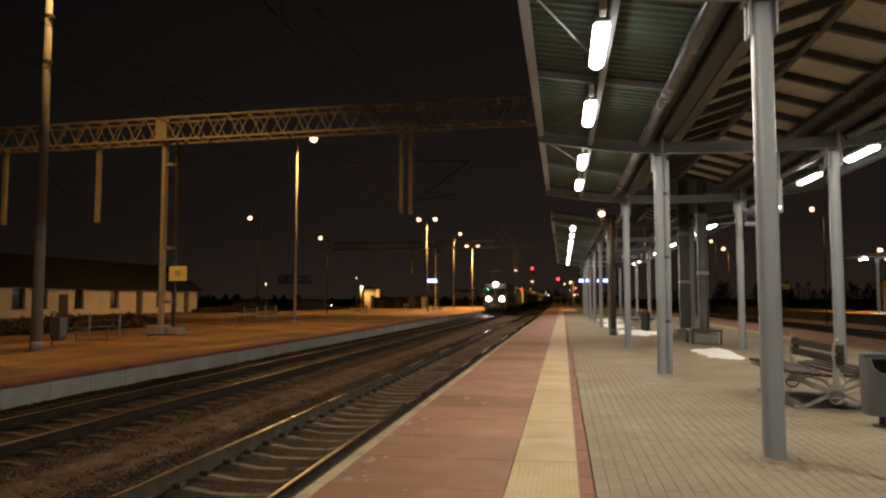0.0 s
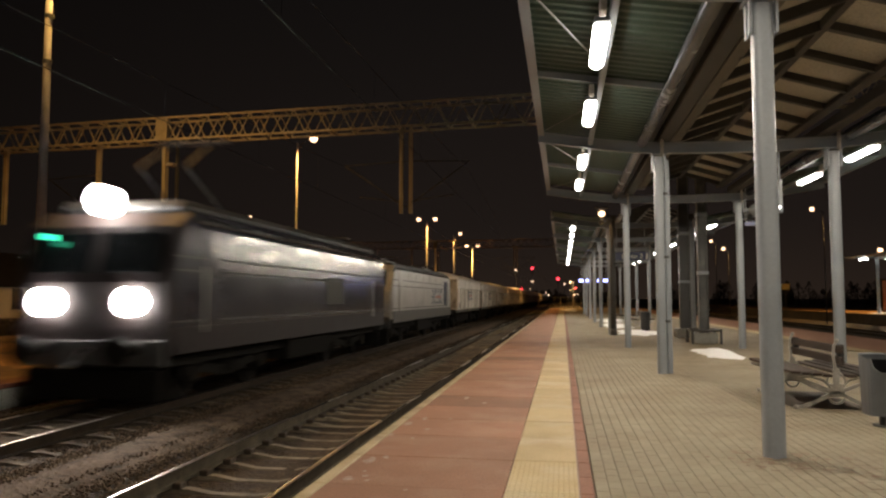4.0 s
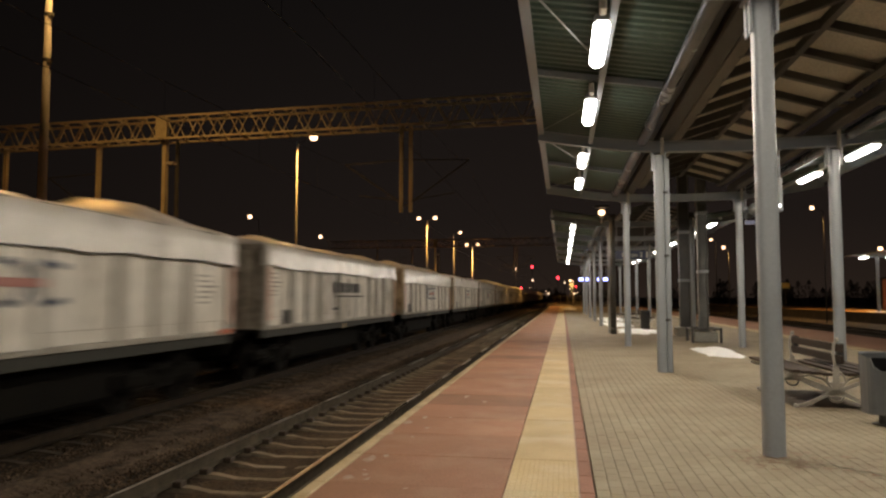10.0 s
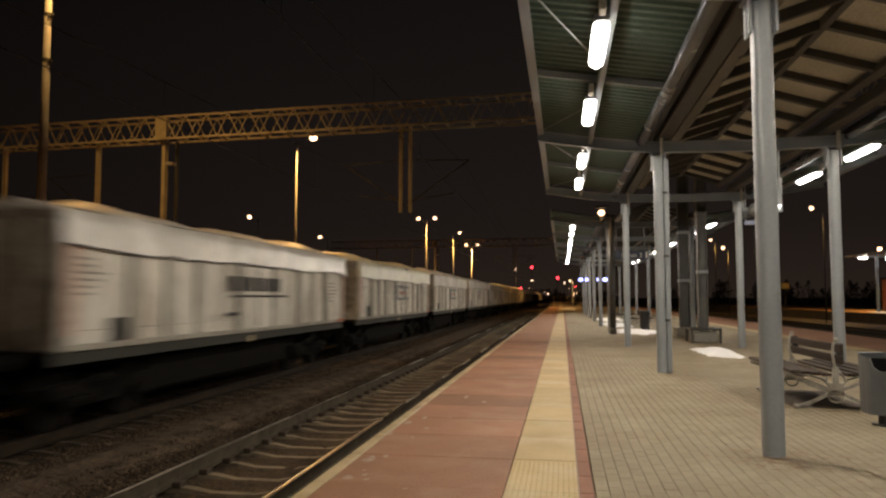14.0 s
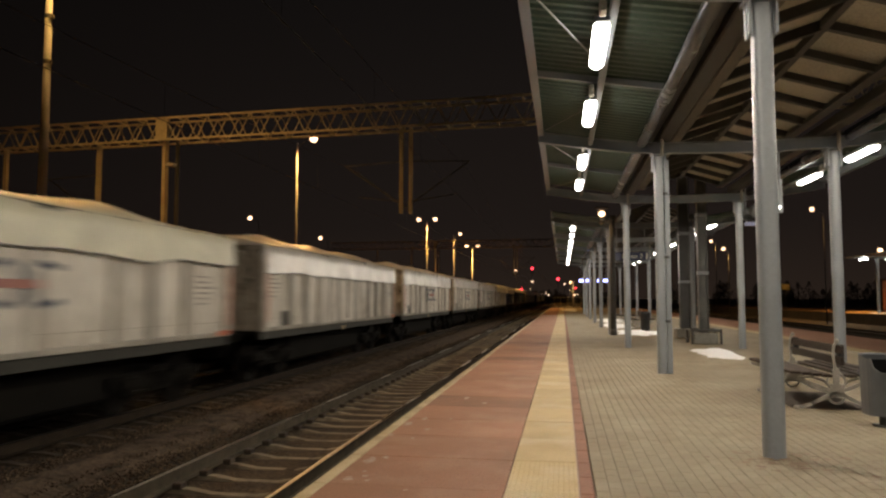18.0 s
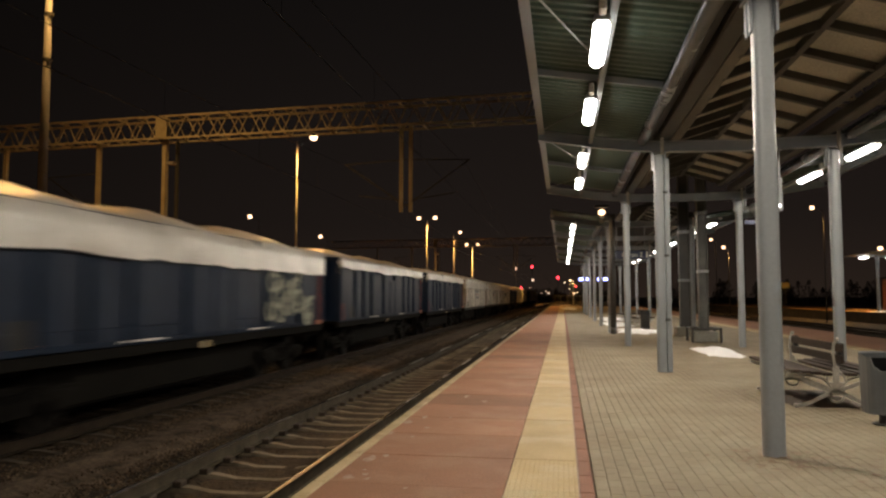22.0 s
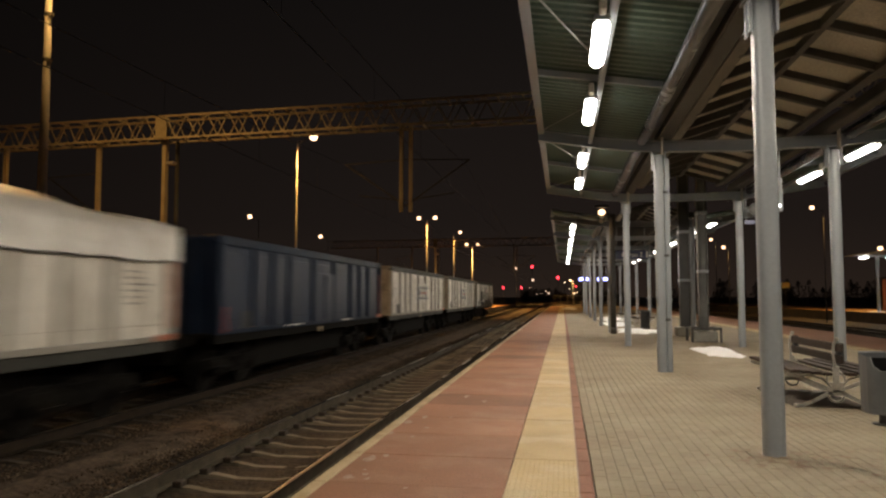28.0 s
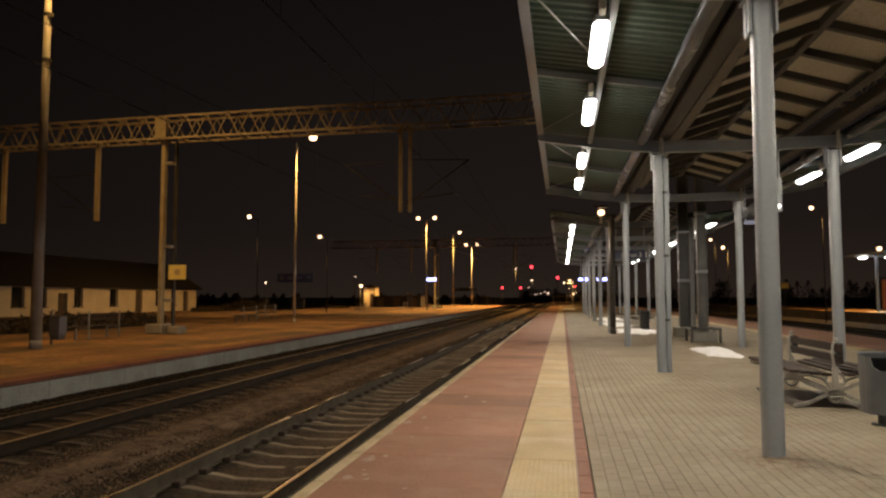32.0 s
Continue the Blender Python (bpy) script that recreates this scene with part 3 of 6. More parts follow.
def track(x, y0, y1, near_end, phase, label, fixings, side="rail_far"):
    t = thing("railway_track", label, "railway track", (x, 0, RAIL), kind="structure")
    for s in (-1, 1):
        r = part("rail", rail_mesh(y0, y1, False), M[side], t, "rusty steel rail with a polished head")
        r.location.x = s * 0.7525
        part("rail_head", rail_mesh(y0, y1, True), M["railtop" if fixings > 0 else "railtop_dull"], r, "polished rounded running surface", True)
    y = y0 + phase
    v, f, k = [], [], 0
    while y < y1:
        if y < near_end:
            put("sleeper", SLEEPER if fixings > 0 else DARK_SLEEPER, t, (0, y, 0))
            if y < fixings:
                put("rail_fixing", FIXING, t, (0, y, 0))
        else:
            b = len(v)
            v += [(sx * 1.25, y + sy * 0.12, sz) for sx in (-1, 1) for sy in (-1, 1) for sz in (-0.4, -0.19)]
            f += [(b + a, b + c, b + d, b + e) for a, c, d, e in ((0, 1, 3, 2), (4, 6, 7, 5), (0, 4, 5, 1), (2, 3, 7, 6), (1, 5, 7, 3))]
        y += 0.6
        k += 1
    if f:
        tagged(part("far_sleepers", soup("far_sleepers", v, f, M["sleeper_dark"]), None, t), kind="stuff")
    return t


track(NEAR, -14, 320, 90, 0.50, "running track on concrete sleepers beside the island platform", 40, "rail")
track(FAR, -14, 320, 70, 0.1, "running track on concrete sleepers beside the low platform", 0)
for i, x in enumerate((13.2, 17.7)):
    track(x, -14, 320, -14, 0.3, "unlit side track beyond the island platform", -20)

GB = tagged(new("ballast_bed", bed("ballast_bed", -9.75, -1.8, RAIL - 0.235, -14, 60, M["ballast"], 0.03)), "dark brown ballast between the rails", "ballast", kind="stuff")
tagged(new("ballast_bed", bed("ballast_bed", -9.7, -1.8, RAIL - 0.235, 60, 330, M["ballast"], 0.03, 1.5)), "dark ballast of the far line", "ballast", kind="stuff")
tagged(new("ballast_bed", bed("ballast_bed", 10.9, 20.5, RAIL - 0.24, -14, 330, M["ballast"], 0.03, 1.2)), "dark ballast of the side tracks", "ballast", kind="stuff")
zones = [(-9.5, -8.9, 3, 45, RAIL - 0.235), (-8.6, -7.5, 3, 45, RAIL - 0.265), (-7.2, -6.4, 3, 45, RAIL - 0.235), (-5.3, -4.45, 3, 45, RAIL - 0.235),
         (-4.2, -3.0, 3, 45, RAIL - 0.265), (-4.2, -3.0, 3, 45, RAIL - 0.265), (-2.75, -1.95, 3, 45, RAIL - 0.245)]
tagged(new("ballast_stones", stones("ballast_stones", zones, 52000, M["stone"], 0.036)), "loose angular ballast stones", "ballast", kind="stuff")
# ballast banked against the low platform
v, f = [], []
for j in range(500):
    y = -14 + 0.4 * j
    for i in range(6):
        x = FAR - 1.68 - 0.02 + 0.9 * i / 5
        v.append((x, y, RAIL - 0.03 - 0.19 * (i / 5) ** 1.2 + 0.05 * noise.noise((x * 3, y * 1.3, 5)) + 0.05 * noise.noise((x * 3, y * 0.35, 8))))
for j in range(499):
    for i in range(5):
        a = j * 6 + i
        f.append((a, a + 1, a + 7, a + 6))
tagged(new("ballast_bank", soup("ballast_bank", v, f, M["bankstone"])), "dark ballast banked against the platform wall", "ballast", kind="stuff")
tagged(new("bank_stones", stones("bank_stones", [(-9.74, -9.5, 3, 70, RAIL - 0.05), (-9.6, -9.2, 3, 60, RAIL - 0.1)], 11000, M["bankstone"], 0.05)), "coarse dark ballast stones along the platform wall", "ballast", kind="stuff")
# the paler trodden strip between the two tracks
v, f = [], []
ny = 420
for j in range(ny + 1):
    y = -12 + 0.42 * j
    for i in range(9):
        u = i / 8
        x = -6.55 + 1.3 * u + 0.13 * noise.noise((y * 0.5, u * 2, 7)) * (1 if i in (0, 8) else 0.3)
        v.append((x, y, RAIL - 0.235 + 0.1 * math.sin(math.pi * u) + 0.02 * noise.noise((x * 4, y * 4, 2))))
for j in range(ny):
    for i in range(8):
        a = j * 9 + i
        f.append((a, a + 1, a + 10, a + 9))
tagged(new("gravel_strip", soup("gravel_strip", v, f, M["cess"])), "paler trodden gravel strip between the tracks", "gravel", kind="stuff")
tagged(new("gravel_stones", stones("gravel_stones", [(-6.7, -6.3, 3, 34, RAIL - 0.2), (-6.35, -5.5, 3, 34, RAIL - 0.155), (-5.55, -5.1, 3, 34, RAIL - 0.2)], 14000, M["cess_stone"], 0.02)), "small pale gravel stones", "gravel", kind="stuff")

# ---- island platform ----
P0, P1 = -14.0, 109.0
EDGE_L, EDGE_R = -1.90, 10.75
platform = thing("platform", "island platform with a red slab edge and grey paving", "platform", kind="structure")
part("platform_core", bx(B(), EDGE_L + 0.12, EDGE_R - 0.12, P0, P1, -0.95, -0.06), M["joint"], platform, "sandy bed under the paving")
bm = B()
bx(bm, EDGE_L + 0.1, EDGE_L + 0.2, P0, P1, -0.95, -0.11)
part("retaining_wall", bm, M["wallconc"], platform, "grey concrete platform wall")
bm = B()
bx(bm, EDGE_R - 0.2, EDGE_R - 0.1, P0, P1, -0.95, -0.11)
part("retaining_wall", bm, M["wallconc"], platform, "grey concrete platform wall")


def slab_me(name, w, d, h, material, gap=0.006, bev=0.006):
    return meshed(name, bx(B(), gap / 2, w - gap / 2, gap / 2, d - gap / 2, -h, 0, bev), material)


RED = slab_me("red_slab", 1.355, 1, 0.1, M["redslab"])
RED_DARK = slab_me("red_slab", 1.355, 1, 0.1, M["reddark"])
LIP = slab_me("edge_strip", 0.11, 1, 0.1, M["edge"])
bm = bx(B(), 0.002, 0.531, 0.003, 0.997, -0.1, 0, 0.005)
YEL = meshed("yellow_slab", bm, M["yellow"])
bm = bx(B(), 0.002, 0.531, 0.003, 0.997, -0.1, 0, 0.005)
for i in range(13):
    for j in range(25):
        bmesh.ops.create_cone(bm, cap_ends=True, segments=6, radius1=0.0075, radius2=0.0045, depth=0.003,
                              matrix=Matrix.Translation((0.026 + i * 0.04, 0.02 + j * 0.04, 0.0015)))
DOTS = meshed("tactile_slab", bm, M["yellow"])
KERB = slab_me("red_kerb", 0.115, 0.5, 0.09, M["kerb"], 0.008, 0.008)
START = 5.30 - 20
rng = random.Random(4)
for j in range(124):
    y = START + j
    if y > P1 - 1:
        break
    put("red_slab", RED_DARK if j in (24, 31, 37) else RED, platform, (EDGE_L + 0.11, y, rng.uniform(-0.002, 0.002)))
    put("edge_strip", LIP, platform, (EDGE_L, y, 0.001))
    put("tactile_slab" if y < 6 else "yellow_slab", DOTS if y < 6 else YEL, platform, (-0.433, y, rng.uniform(-0.001, 0.002)))
    if y < 60:
        for h in (0, 0.5):
            put("red_kerb", KERB, platform, (0.1, y + h, rng.uniform(-0.002, 0.002)))
part("pale_seam", bx(B(), 0.0985, 0.109, P0, P1, -0.05, 0.0025), M["salt"], platform, "pale mortar seam beside the yellow slabs")
part("red_kerb_run", bx(B(), 0.104, 0.211, 60.3, P1, -0.09, 0), M["kerb"], platform)
# the other edge of the island
RED_R = meshed("red_slab_wide", bx(B(), 0, 2.5, 0.004, 1.996, -0.1, 0, 0.006), M["redslab"])
YEL_R = meshed("yellow_slab_wide", bx(B(), 0, 0.5, 0.004, 1.996, -0.1, 0, 0.006), M["yellow"])
for j in range(0, 122, 2):
    put("red_slab", RED_R, platform, (8.2, START + j, 0))
    put("yellow_slab", YEL_R, platform, (7.695, START + j, 0.001))

# paving stones, 20 by 10 cm, laid lengthwise in half bond
PAVER = meshed("paving_stone", bx(B(), 0.0015, 0.0985, 0.0015, 0.1985, -0.06, 0, 0.003), M["paver"])
NX = 74
rng = random.Random(9)
v, f = [], []
count = 0
for i in range(NX):
    x = 0.222 + 0.1 * i
    for j in range(190):
        y = 3.6 + 0.2 * j + (0.1 if i % 2 else 0)
        if y > 41 or x > 7.6:
            break
        dz = rng.uniform(-0.0015, 0.0008)
        if x < 1.9 and 5.0 <= y < 8.4 and count < 290:
            put("paving_stone", PAVER, platform, (x, y, dz))
            count += 1
            continue
        b, g, e = len(v), 0.0015, 0.0025
        for inset, z in ((0, -0.02), (0, -0.005 + dz), (e, dz)):
            v += [(x + g + inset, y + g + inset, z), (x + 0.1 - g - inset, y + g + inset, z),
                  (x + 0.1 - g - inset, y + 0.2 - g - inset, z), (x + g + inset, y + 0.2 - g - inset, z)]
        for k in range(2):
            for q in range(4):
                f.append((b + 4 * k + q, b + 4 * k + (q + 1) % 4, b + 4 * k + 4 + (q + 1) % 4, b + 4 * k + 4 + q))
        f.append((b + 8, b + 9, b + 10, b + 11))
tagged(part("paving_field", soup("paving_field", v, f, M["paverstuff"]), None, platform, "grey concrete paving stones"), kind="stuff")
part("paving_far", bx(B(), 0.22, 7.69, 41.2, P1, -0.06, -0.001), M["paver"], platform, "grey concrete paving")
part("paving_near", bx(B(), 0.22, 7.69, P0, 3.58, -0.06, -0.001), M["paver"], platform, "grey concrete paving")


def heap(name, cx, cy, rx, ry, h, seed, label):
    """A low, ragged patch of old snow."""
    bm = B()
    rings, n = 9, 64
    centre = bm.verts.new((0, 0, h))
    last = None
    for k in range(1, rings + 1):
        u = k / rings
        ring = []
        for i in range(n):
            a = 2 * math.pi * i / n
            rag = 1 + 0.5 * noise.noise((math.cos(a) * 1.6, math.sin(a) * 1.6, seed)) + 0.34 * noise.noise((math.cos(a) * 5, math.sin(a) * 5, seed))
            x, y = rx * u * rag * math.cos(a), ry * u * rag * math.sin(a)
            z = h * (1 - u ** 2.2) * (0.75 + 0.5 * noise.noise((x * 3, y * 3, seed))) if k < rings else -0.004
            ring.append(bm.verts.new((x, y, z)))
        for i in range(n):
            if last is None:
                bm.faces.new((centre, ring[i], ring[(i + 1) % n]))
            else:
                bm.faces.new((last[i], ring[i], ring[(i + 1) % n], last[(i + 1) % n]))
        last = ring
    ob = new(name, meshed(name, bm, M["snow"], True))
    ob.location = (cx, cy, 0.004)
    return tagged(ob, label, "snow", "snow patches")


def smear(cx, cy, rx, ry, seed):
    """A thin ragged crust of dried salt on the slabs."""
    bm = B()
    n = 26
    c = bm.verts.new((0, 0, 0.0035))
    ring = []
    for i in range(n):
        a = 2 * math.pi * i / n
        r = 0.75 + 0.5 * noise.noise((math.cos(a) * 1.1, math.sin(a) * 1.1, seed)) + 0.16 * noise.noise((math.cos(a) * 4, math.sin(a) * 4, seed))
        ring.append(bm.verts.new((0.75 * rx * r * math.cos(a), 0.8 * ry * r * math.sin(a), 0.0015)))
    for i in range(n):
        bm.faces.new((c, ring[i], ring[(i + 1) % n]))
    ob = new("salt_stain", meshed("salt_stain", bm, M["salt"]))
    ob.location = (cx, cy, 0.003)
    tagged(ob, "thin whitish salt crust on the red slabs", "stain", "salt stains")


for i, (x, y, rx, ry) in enumerate(((-1.66, 6.09, 0.085, 0.2), (-1.56, 6.22, 0.05, 0.1), (-1.66, 5.45, 0.07, 0.09), (-1.72, 7.9, 0.07, 0.2), (-1.6, 8.25, 0.05, 0.16), (-1.35, 10.05, 0.05, 0.2), (-1.76, 7.25, 0.04, 0.12), (-1.55, 5.55, 0.05, 0.05), (-1.5, 5.42, 0.035, 0.05), (-1.6, 5.7, 0.03, 0.04),
                                    (-1.15, 5.2, 0.035, 0.03), (-1.45, 7.6, 0.05, 0.09), (-1.5, 7.1, 0.035, 0.06), (-1.05, 9.6, 0.06, 0.1), (-1.3, 8.3, 0.03, 0.05))):
    smear(x, y, rx, ry, 3.7 * i + 1)
# reddish dirt trodden in round the near column
rng = random.Random(12)
v, f = [], []
for j in range(120):
    ca, cb = rng.gauss(1.88, 0.3), rng.gauss(6.62, 0.24)
    s, b, k = rng.uniform(0.012, 0.055), len(v), 7
    v += [(ca + s * rng.uniform(0.5, 1.2) * math.cos(6.283 * i / k), cb + s * rng.uniform(0.5, 1.2) * math.sin(6.283 * i / k), 0.003 + 0.00006 * j) for i in range(k)]
    f.append(tuple(range(b, b + k)))
tagged(new("dirt_stain", soup("dirt_stain", v, f, M["reddirt"])), "thin reddish-brown dirt trodden into the paving", "stain", kind="stuff")
heap("snow_patch", 3.84, 19.2, 0.5, 1.45, 0.13, 3, "white patch of melting snow on the paving")
heap("snow_patch", 3.0, 30.2, 0.9, 2.3, 0.09, 5, "white patch of melting snow beside a litter bin")
heap("snow_patch", 2.7, 37.5, 0.8, 2.8, 0.1, 8, "white patch of melting snow far along the platform")
heap("snow_patch", 3.0, 46.0, 0.9, 4, 0.12, 11, "white patch of melting snow far along the platform")
heap("snow_patch", 0.9, 88, 0.8, 9, 0.12, 14, "long strip of snow at the platform's end")

# ---- low platform on the other side ----
LE = FAR - 1.68
plat2 = thing("low_platform", "low platform with a pale concrete wall and red edge", "platform", kind="structure")
part("platform_core", bx(B(), LE - 8.4, LE - 0.13, -14, 150, -0.95, LEFT_Z - 0.01), M["oldpave"], plat2, "worn brownish paving")
WALL = meshed("wall_panel", bx(B(), -0.1, 0, 0.003, 1.197, -0.85, -0.1, 0.008), M["wallconc"])
# Dark strip put in as the shadow of the overhanging edge slab.
CAP_SHADOW = meshed("mortar_bed", bx(B(), -0.1, -0.012, 0, 1.2, -0.1, -0.075), M["fixing"])
CAP = meshed("edge_slab", bx(B(), -0.5, 0.05, 0.002, 1.198, -0.075, 0, 0.006), M["capslab"])
for j in range(136):
    y = -14 + 1.2 * j
    put("wall_panel", WALL, plat2, (LE, y, LEFT_Z))
    if y < 70:
        put("mortar_bed", CAP_SHADOW, plat2, (LE, y, LEFT_Z))
    put("edge_slab", CAP, plat2, (LE, y, LEFT_Z))
yard = thing("yard", "level brown gravel yard behind the low platform", "yard", kind="structure")
part("surface", bx(B(), -33.0, LE - 8.41, -14, 151, -0.949, LEFT_Z - 0.012), M["yardpave"], yard, "trodden brown gravel")
part("surface", bx(B(), -42.3, -33.0, -14, 84, -0.949, LEFT_Z - 0.012), M["yardpave"], yard, "trodden brown gravel")
# ---- third platform, far to the side ----
plat3 = thing("side_platform", "sodium-lit platform across the side tracks", "platform", kind="structure")
part("platform_core", bx(B(), 27.2, 36, -14, 190, -0.95, -0.05), M["darkwall"], plat3, "concrete platform wall, its shade put into a dark colour")
part("platform_top", bx(B(), 27.1, 36, -14, 190, -0.046, 0.0), M["oldpave"], plat3, "worn brownish paving")

# ---- platform canopy ----
COLS = [-0.35, 6.8, 13.95, 21.1]
COLS2 = [28.6 + 7.0 * i for i in range(6)]
XL, XR = 1.83, 4.93
MID = (XL + XR) / 2
LAMP_L, LAMP_R = 0.44, 5.88
WING = [(-0.44, 4.46), (0.1, 4.37), (0.6, 4.29), (1.2, 4.21), (1.83, 4.16)]
ROOF_L = [(-0.41, 4.78), (1.6, 4.44)]


def column_parts(c):
    """A rounded square steel column with a flared head."""
    bm = B()
    n = 32
    ring = []
    for k in range(n):
        a = 2 * math.pi * k / n
        u, w = math.cos(a), math.sin(a)
        ring.append((0.092 * math.copysign(abs(u) ** 0.72, u), 0.092 * math.copysign(abs(w) ** 0.72, w)))
    lo, hi = [[bm.verts.new((x, y, z)) for x, y in ring] for z in (0, 4.1)]
    for k in range(n):
        bm.faces.new((lo[k], lo[(k + 1) % n], hi[(k + 1) % n], hi[k]))
    part("shaft", bm, M["steel"], c, "grey painted rounded steel tube", True)
    for sx in (-1, 1):
        for sy in (-1, 1):
            part("head_plate", bx(B(), sx * 0.1, sx * 0.125, sy * 0.03, sy * 0.11, 3.8, 4.14, 0.004), M["steel"], c)
    part("cap_plate", bx(B(), -0.15, 0.15, -0.15, 0.15, 4.13, 4.16), M["steel"], c)
    part("pin", cyl(B(), (0.05, -0.17, 4.08), (0.05, -0.17, 4.56), 0.034), M["cast"], c, "bright galvanised pin")


first = None


def canopy(y_cols, y_start, y_end, label):
    """One roof: wings to both sides, a glazed gable in the middle."""
    top = thing("platform_canopy", label, "canopy", (0, 0, 0))
    length = y_end - y_start
    # cross beams, bent up towards both edges
    pts = WING + [(MID, 4.13)] + [(2 * MID - x, z) for x, z in reversed(WING)]
    for y in y_cols:
        bm = B()
        prof = [(-0.07, 0), (0.07, 0), (0.07, 0.016), (0.008, 0.016), (0.008, 0.194), (0.07, 0.194), (0.07, 0.21), (-0.07, 0.21),
                (-0.07, 0.194), (-0.008, 0.194), (-0.008, 0.016), (-0.07, 0.016)]
        rings = [[bm.verts.new((px, y + a, pz + b)) for a, b in prof] for px, pz in pts]
        for p, q in zip(rings, rings[1:]):
            for k in range(12):
                bm.faces.new((p[k], p[(k + 1) % 12], q[(k + 1) % 12], q[k]))
        bm.faces.new(rings[0])
        bm.faces.new(rings[-1][::-1])
        part("cross_beam", bm, M["steel"], top, "grey bent steel beam")
    for side in (0, 1):
        def X(x):
            return 2 * MID - x if side else x
        # trapezoidal roof sheet, ribs across the wing
        v, f = [], []
        pitch = 0.19
        n = int(length / pitch)
        for k in range(n):
            y = y_start + k * pitch
            for dy, dz in ((0, 0), (0.07, 0), (0.095, 0.04), (0.165, 0.04)):
                for x, z in ROOF_L:
                    v.append((X(x), y + dy, z + dz))
        for k in range(len(v) // 2 - 1):
            f.append((2 * k, 2 * k + 1, 2 * k + 3, 2 * k + 2))
        m = len(v)
        v += [(x, y, z + 0.012) for x, y, z in v]
        f += [tuple(m + i for i in reversed(q)) for q in f]
        part("roof_sheet", soup("roof_sheet", v, f, M["sheet"]), None, top, "green profiled roof sheeting")
        # fascia, lamp rail, gutter, long beam
        fa = B()
        bx(fa, min(X(-0.43), X(-0.38)), max(X(-0.43), X(-0.38)), y_start, y_end, 4.60, 4.83)
        bx(fa, min(X(-0.44), X(-0.32)), max(X(-0.44), X(-0.32)), y_start, y_end, 4.585, 4.60)
        part("fascia", fa, M["steel"], top, "pale grey edge trim")
        lx = LAMP_R + 0.1 if side else 0.56
        part("lamp_rail", bx(B(), lx - 0.045, lx + 0.045, y_start + 0.1, y_end - 0.1, 4.36, 4.44, 0.01), M["steel"], top)
        part("gutter", cyl(B(), (X(1.53), y_start, 4.38), (X(1.53), y_end, 4.38), 0.1, n=20), M["guttergrey"], top, "grey round gutter pipe", True)
        part("long_beam", bx(B(), min(X(1.82), X(2.07)), max(X(1.82), X(2.07)), y_start, y_end, 4.40, 4.6, 0.02), M["rafter"], top, "dark box beam over the columns")
        # Black strip standing for the unlit gap beside the gutter.
        part("valley_board", bx(B(), X(1.74) - 0.06, X(1.74) + 0.06, y_start, y_end, 4.5, 4.64), M["black"], top)
        part("eave_purlin", bx(B(), min(X(2.2), X(2.38)), max(X(2.2), X(2.38)), y_start, y_end, 4.57, 4.65), M["beamboard"] if not side else M["rafter"], top, "eave purlin, brownish on one side and dark on the other")
        for y0, y1 in zip(y_cols, y_cols[1:]):
            ym = (y0 + y1) / 2
            part("rafter", bar(B(), (X(-0.4), ym, 4.71), (X(1.5), ym, 4.41), 0.06, 0.09), M["steel"], top)
            part("tie_rod", cyl(B(), (X(-0.4), y0 + 0.2, 4.60), (X(0.5), y0 + 2.5, 4.46), 0.012, n=6), M["galv"], top)
            part("tie_rod", cyl(B(), (X(-0.4), y1 - 0.2, 4.60), (X(0.5), y1 - 2.6, 4.46), 0.008, n=6), M["galv"], top)
        # gable half: panels between dark rafters
        ridge = Vector((X(MID), 0, 4.96))
        eave = Vector((X(2.32), 0, 4.63))
        cuts = [y_start] + [y_start + 0.95 + 1.02 * i for i in range(int((length - 1.0) / 1.02) + 1)] + [y_end]
        for y, nxt in zip(cuts, cuts[1:]):
            bm = B()
            up = Vector((0, 0, 0.06))
            lo = [bm.verts.new(p) for p in (eave + up + Vector((0, y, 0)), ridge + up + Vector((0, y, 0)), ridge + up + Vector((0, nxt - 0.01, 0)), eave + up + Vector((0, nxt - 0.01, 0)))]
            hi = [bm.verts.new(w.co + Vector((0, 0, 0.03))) for w in lo]
            bm.faces.new(lo)
            bm.faces.new(hi[::-1])
            for q in range(4):
                bm.faces.new((lo[q], lo[(q + 1) % 4], hi[(q + 1) % 4], hi[q]))
            part("roof_panel", bm, M["panel"], top, "cream roof panel")
            part("gable_rafter", bar(B(), eave + Vector((0, y, 0.0)), ridge + Vector((0, y, 0.0)), 0.1, 0.11 if side else 0.15), M["rafter"], top, "dark rafter")
    part("ridge_beam", bx(B(), MID - 0.05, MID + 0.05, y_start, y_end, 4.88, 5.03), M["rafter"], top)
    return top


canopy(COLS, -1.4, 21.35, "grey steel canopy with green wings and cream gable")
canopy(COLS2, 28.0, 64.0, "second grey steel canopy farther along the platform")
for y in COLS + COLS2:
    for x in (XL, XR):
        if first is None:
            first = thing("canopy_column", "grey painted steel canopy column standing on paving", "column", (x, y, 0), "canopy columns")
            column_parts(first)
        else:
            col = copy_thing(first, Matrix.Translation((x, y, 0)))
            if (x, y) == (XL, COLS[2]):
                col["label"] = "grey painted steel canopy column with a boxed cable duct"
                duct = part("cable_duct", bx(B(), 0.093, 0.18, -0.07, 0.07, 0, 4.02, 0.012), M["steel"], col, "flat grey sheet-metal cable duct")
                for z in (0.95, 2.15, 3.35):
                    part("clip", bx(B(), 0.06, 0.15, -0.099, -0.071, z, z + 0.05, 0.004), M["steel_dk"], duct)
part("mortar_collar", bx(B(), -0.125, 0.12, -0.13, 0.12, 0.001, 0.018, 0.006), M["wallconc"], first, "thin pale mortar bed")


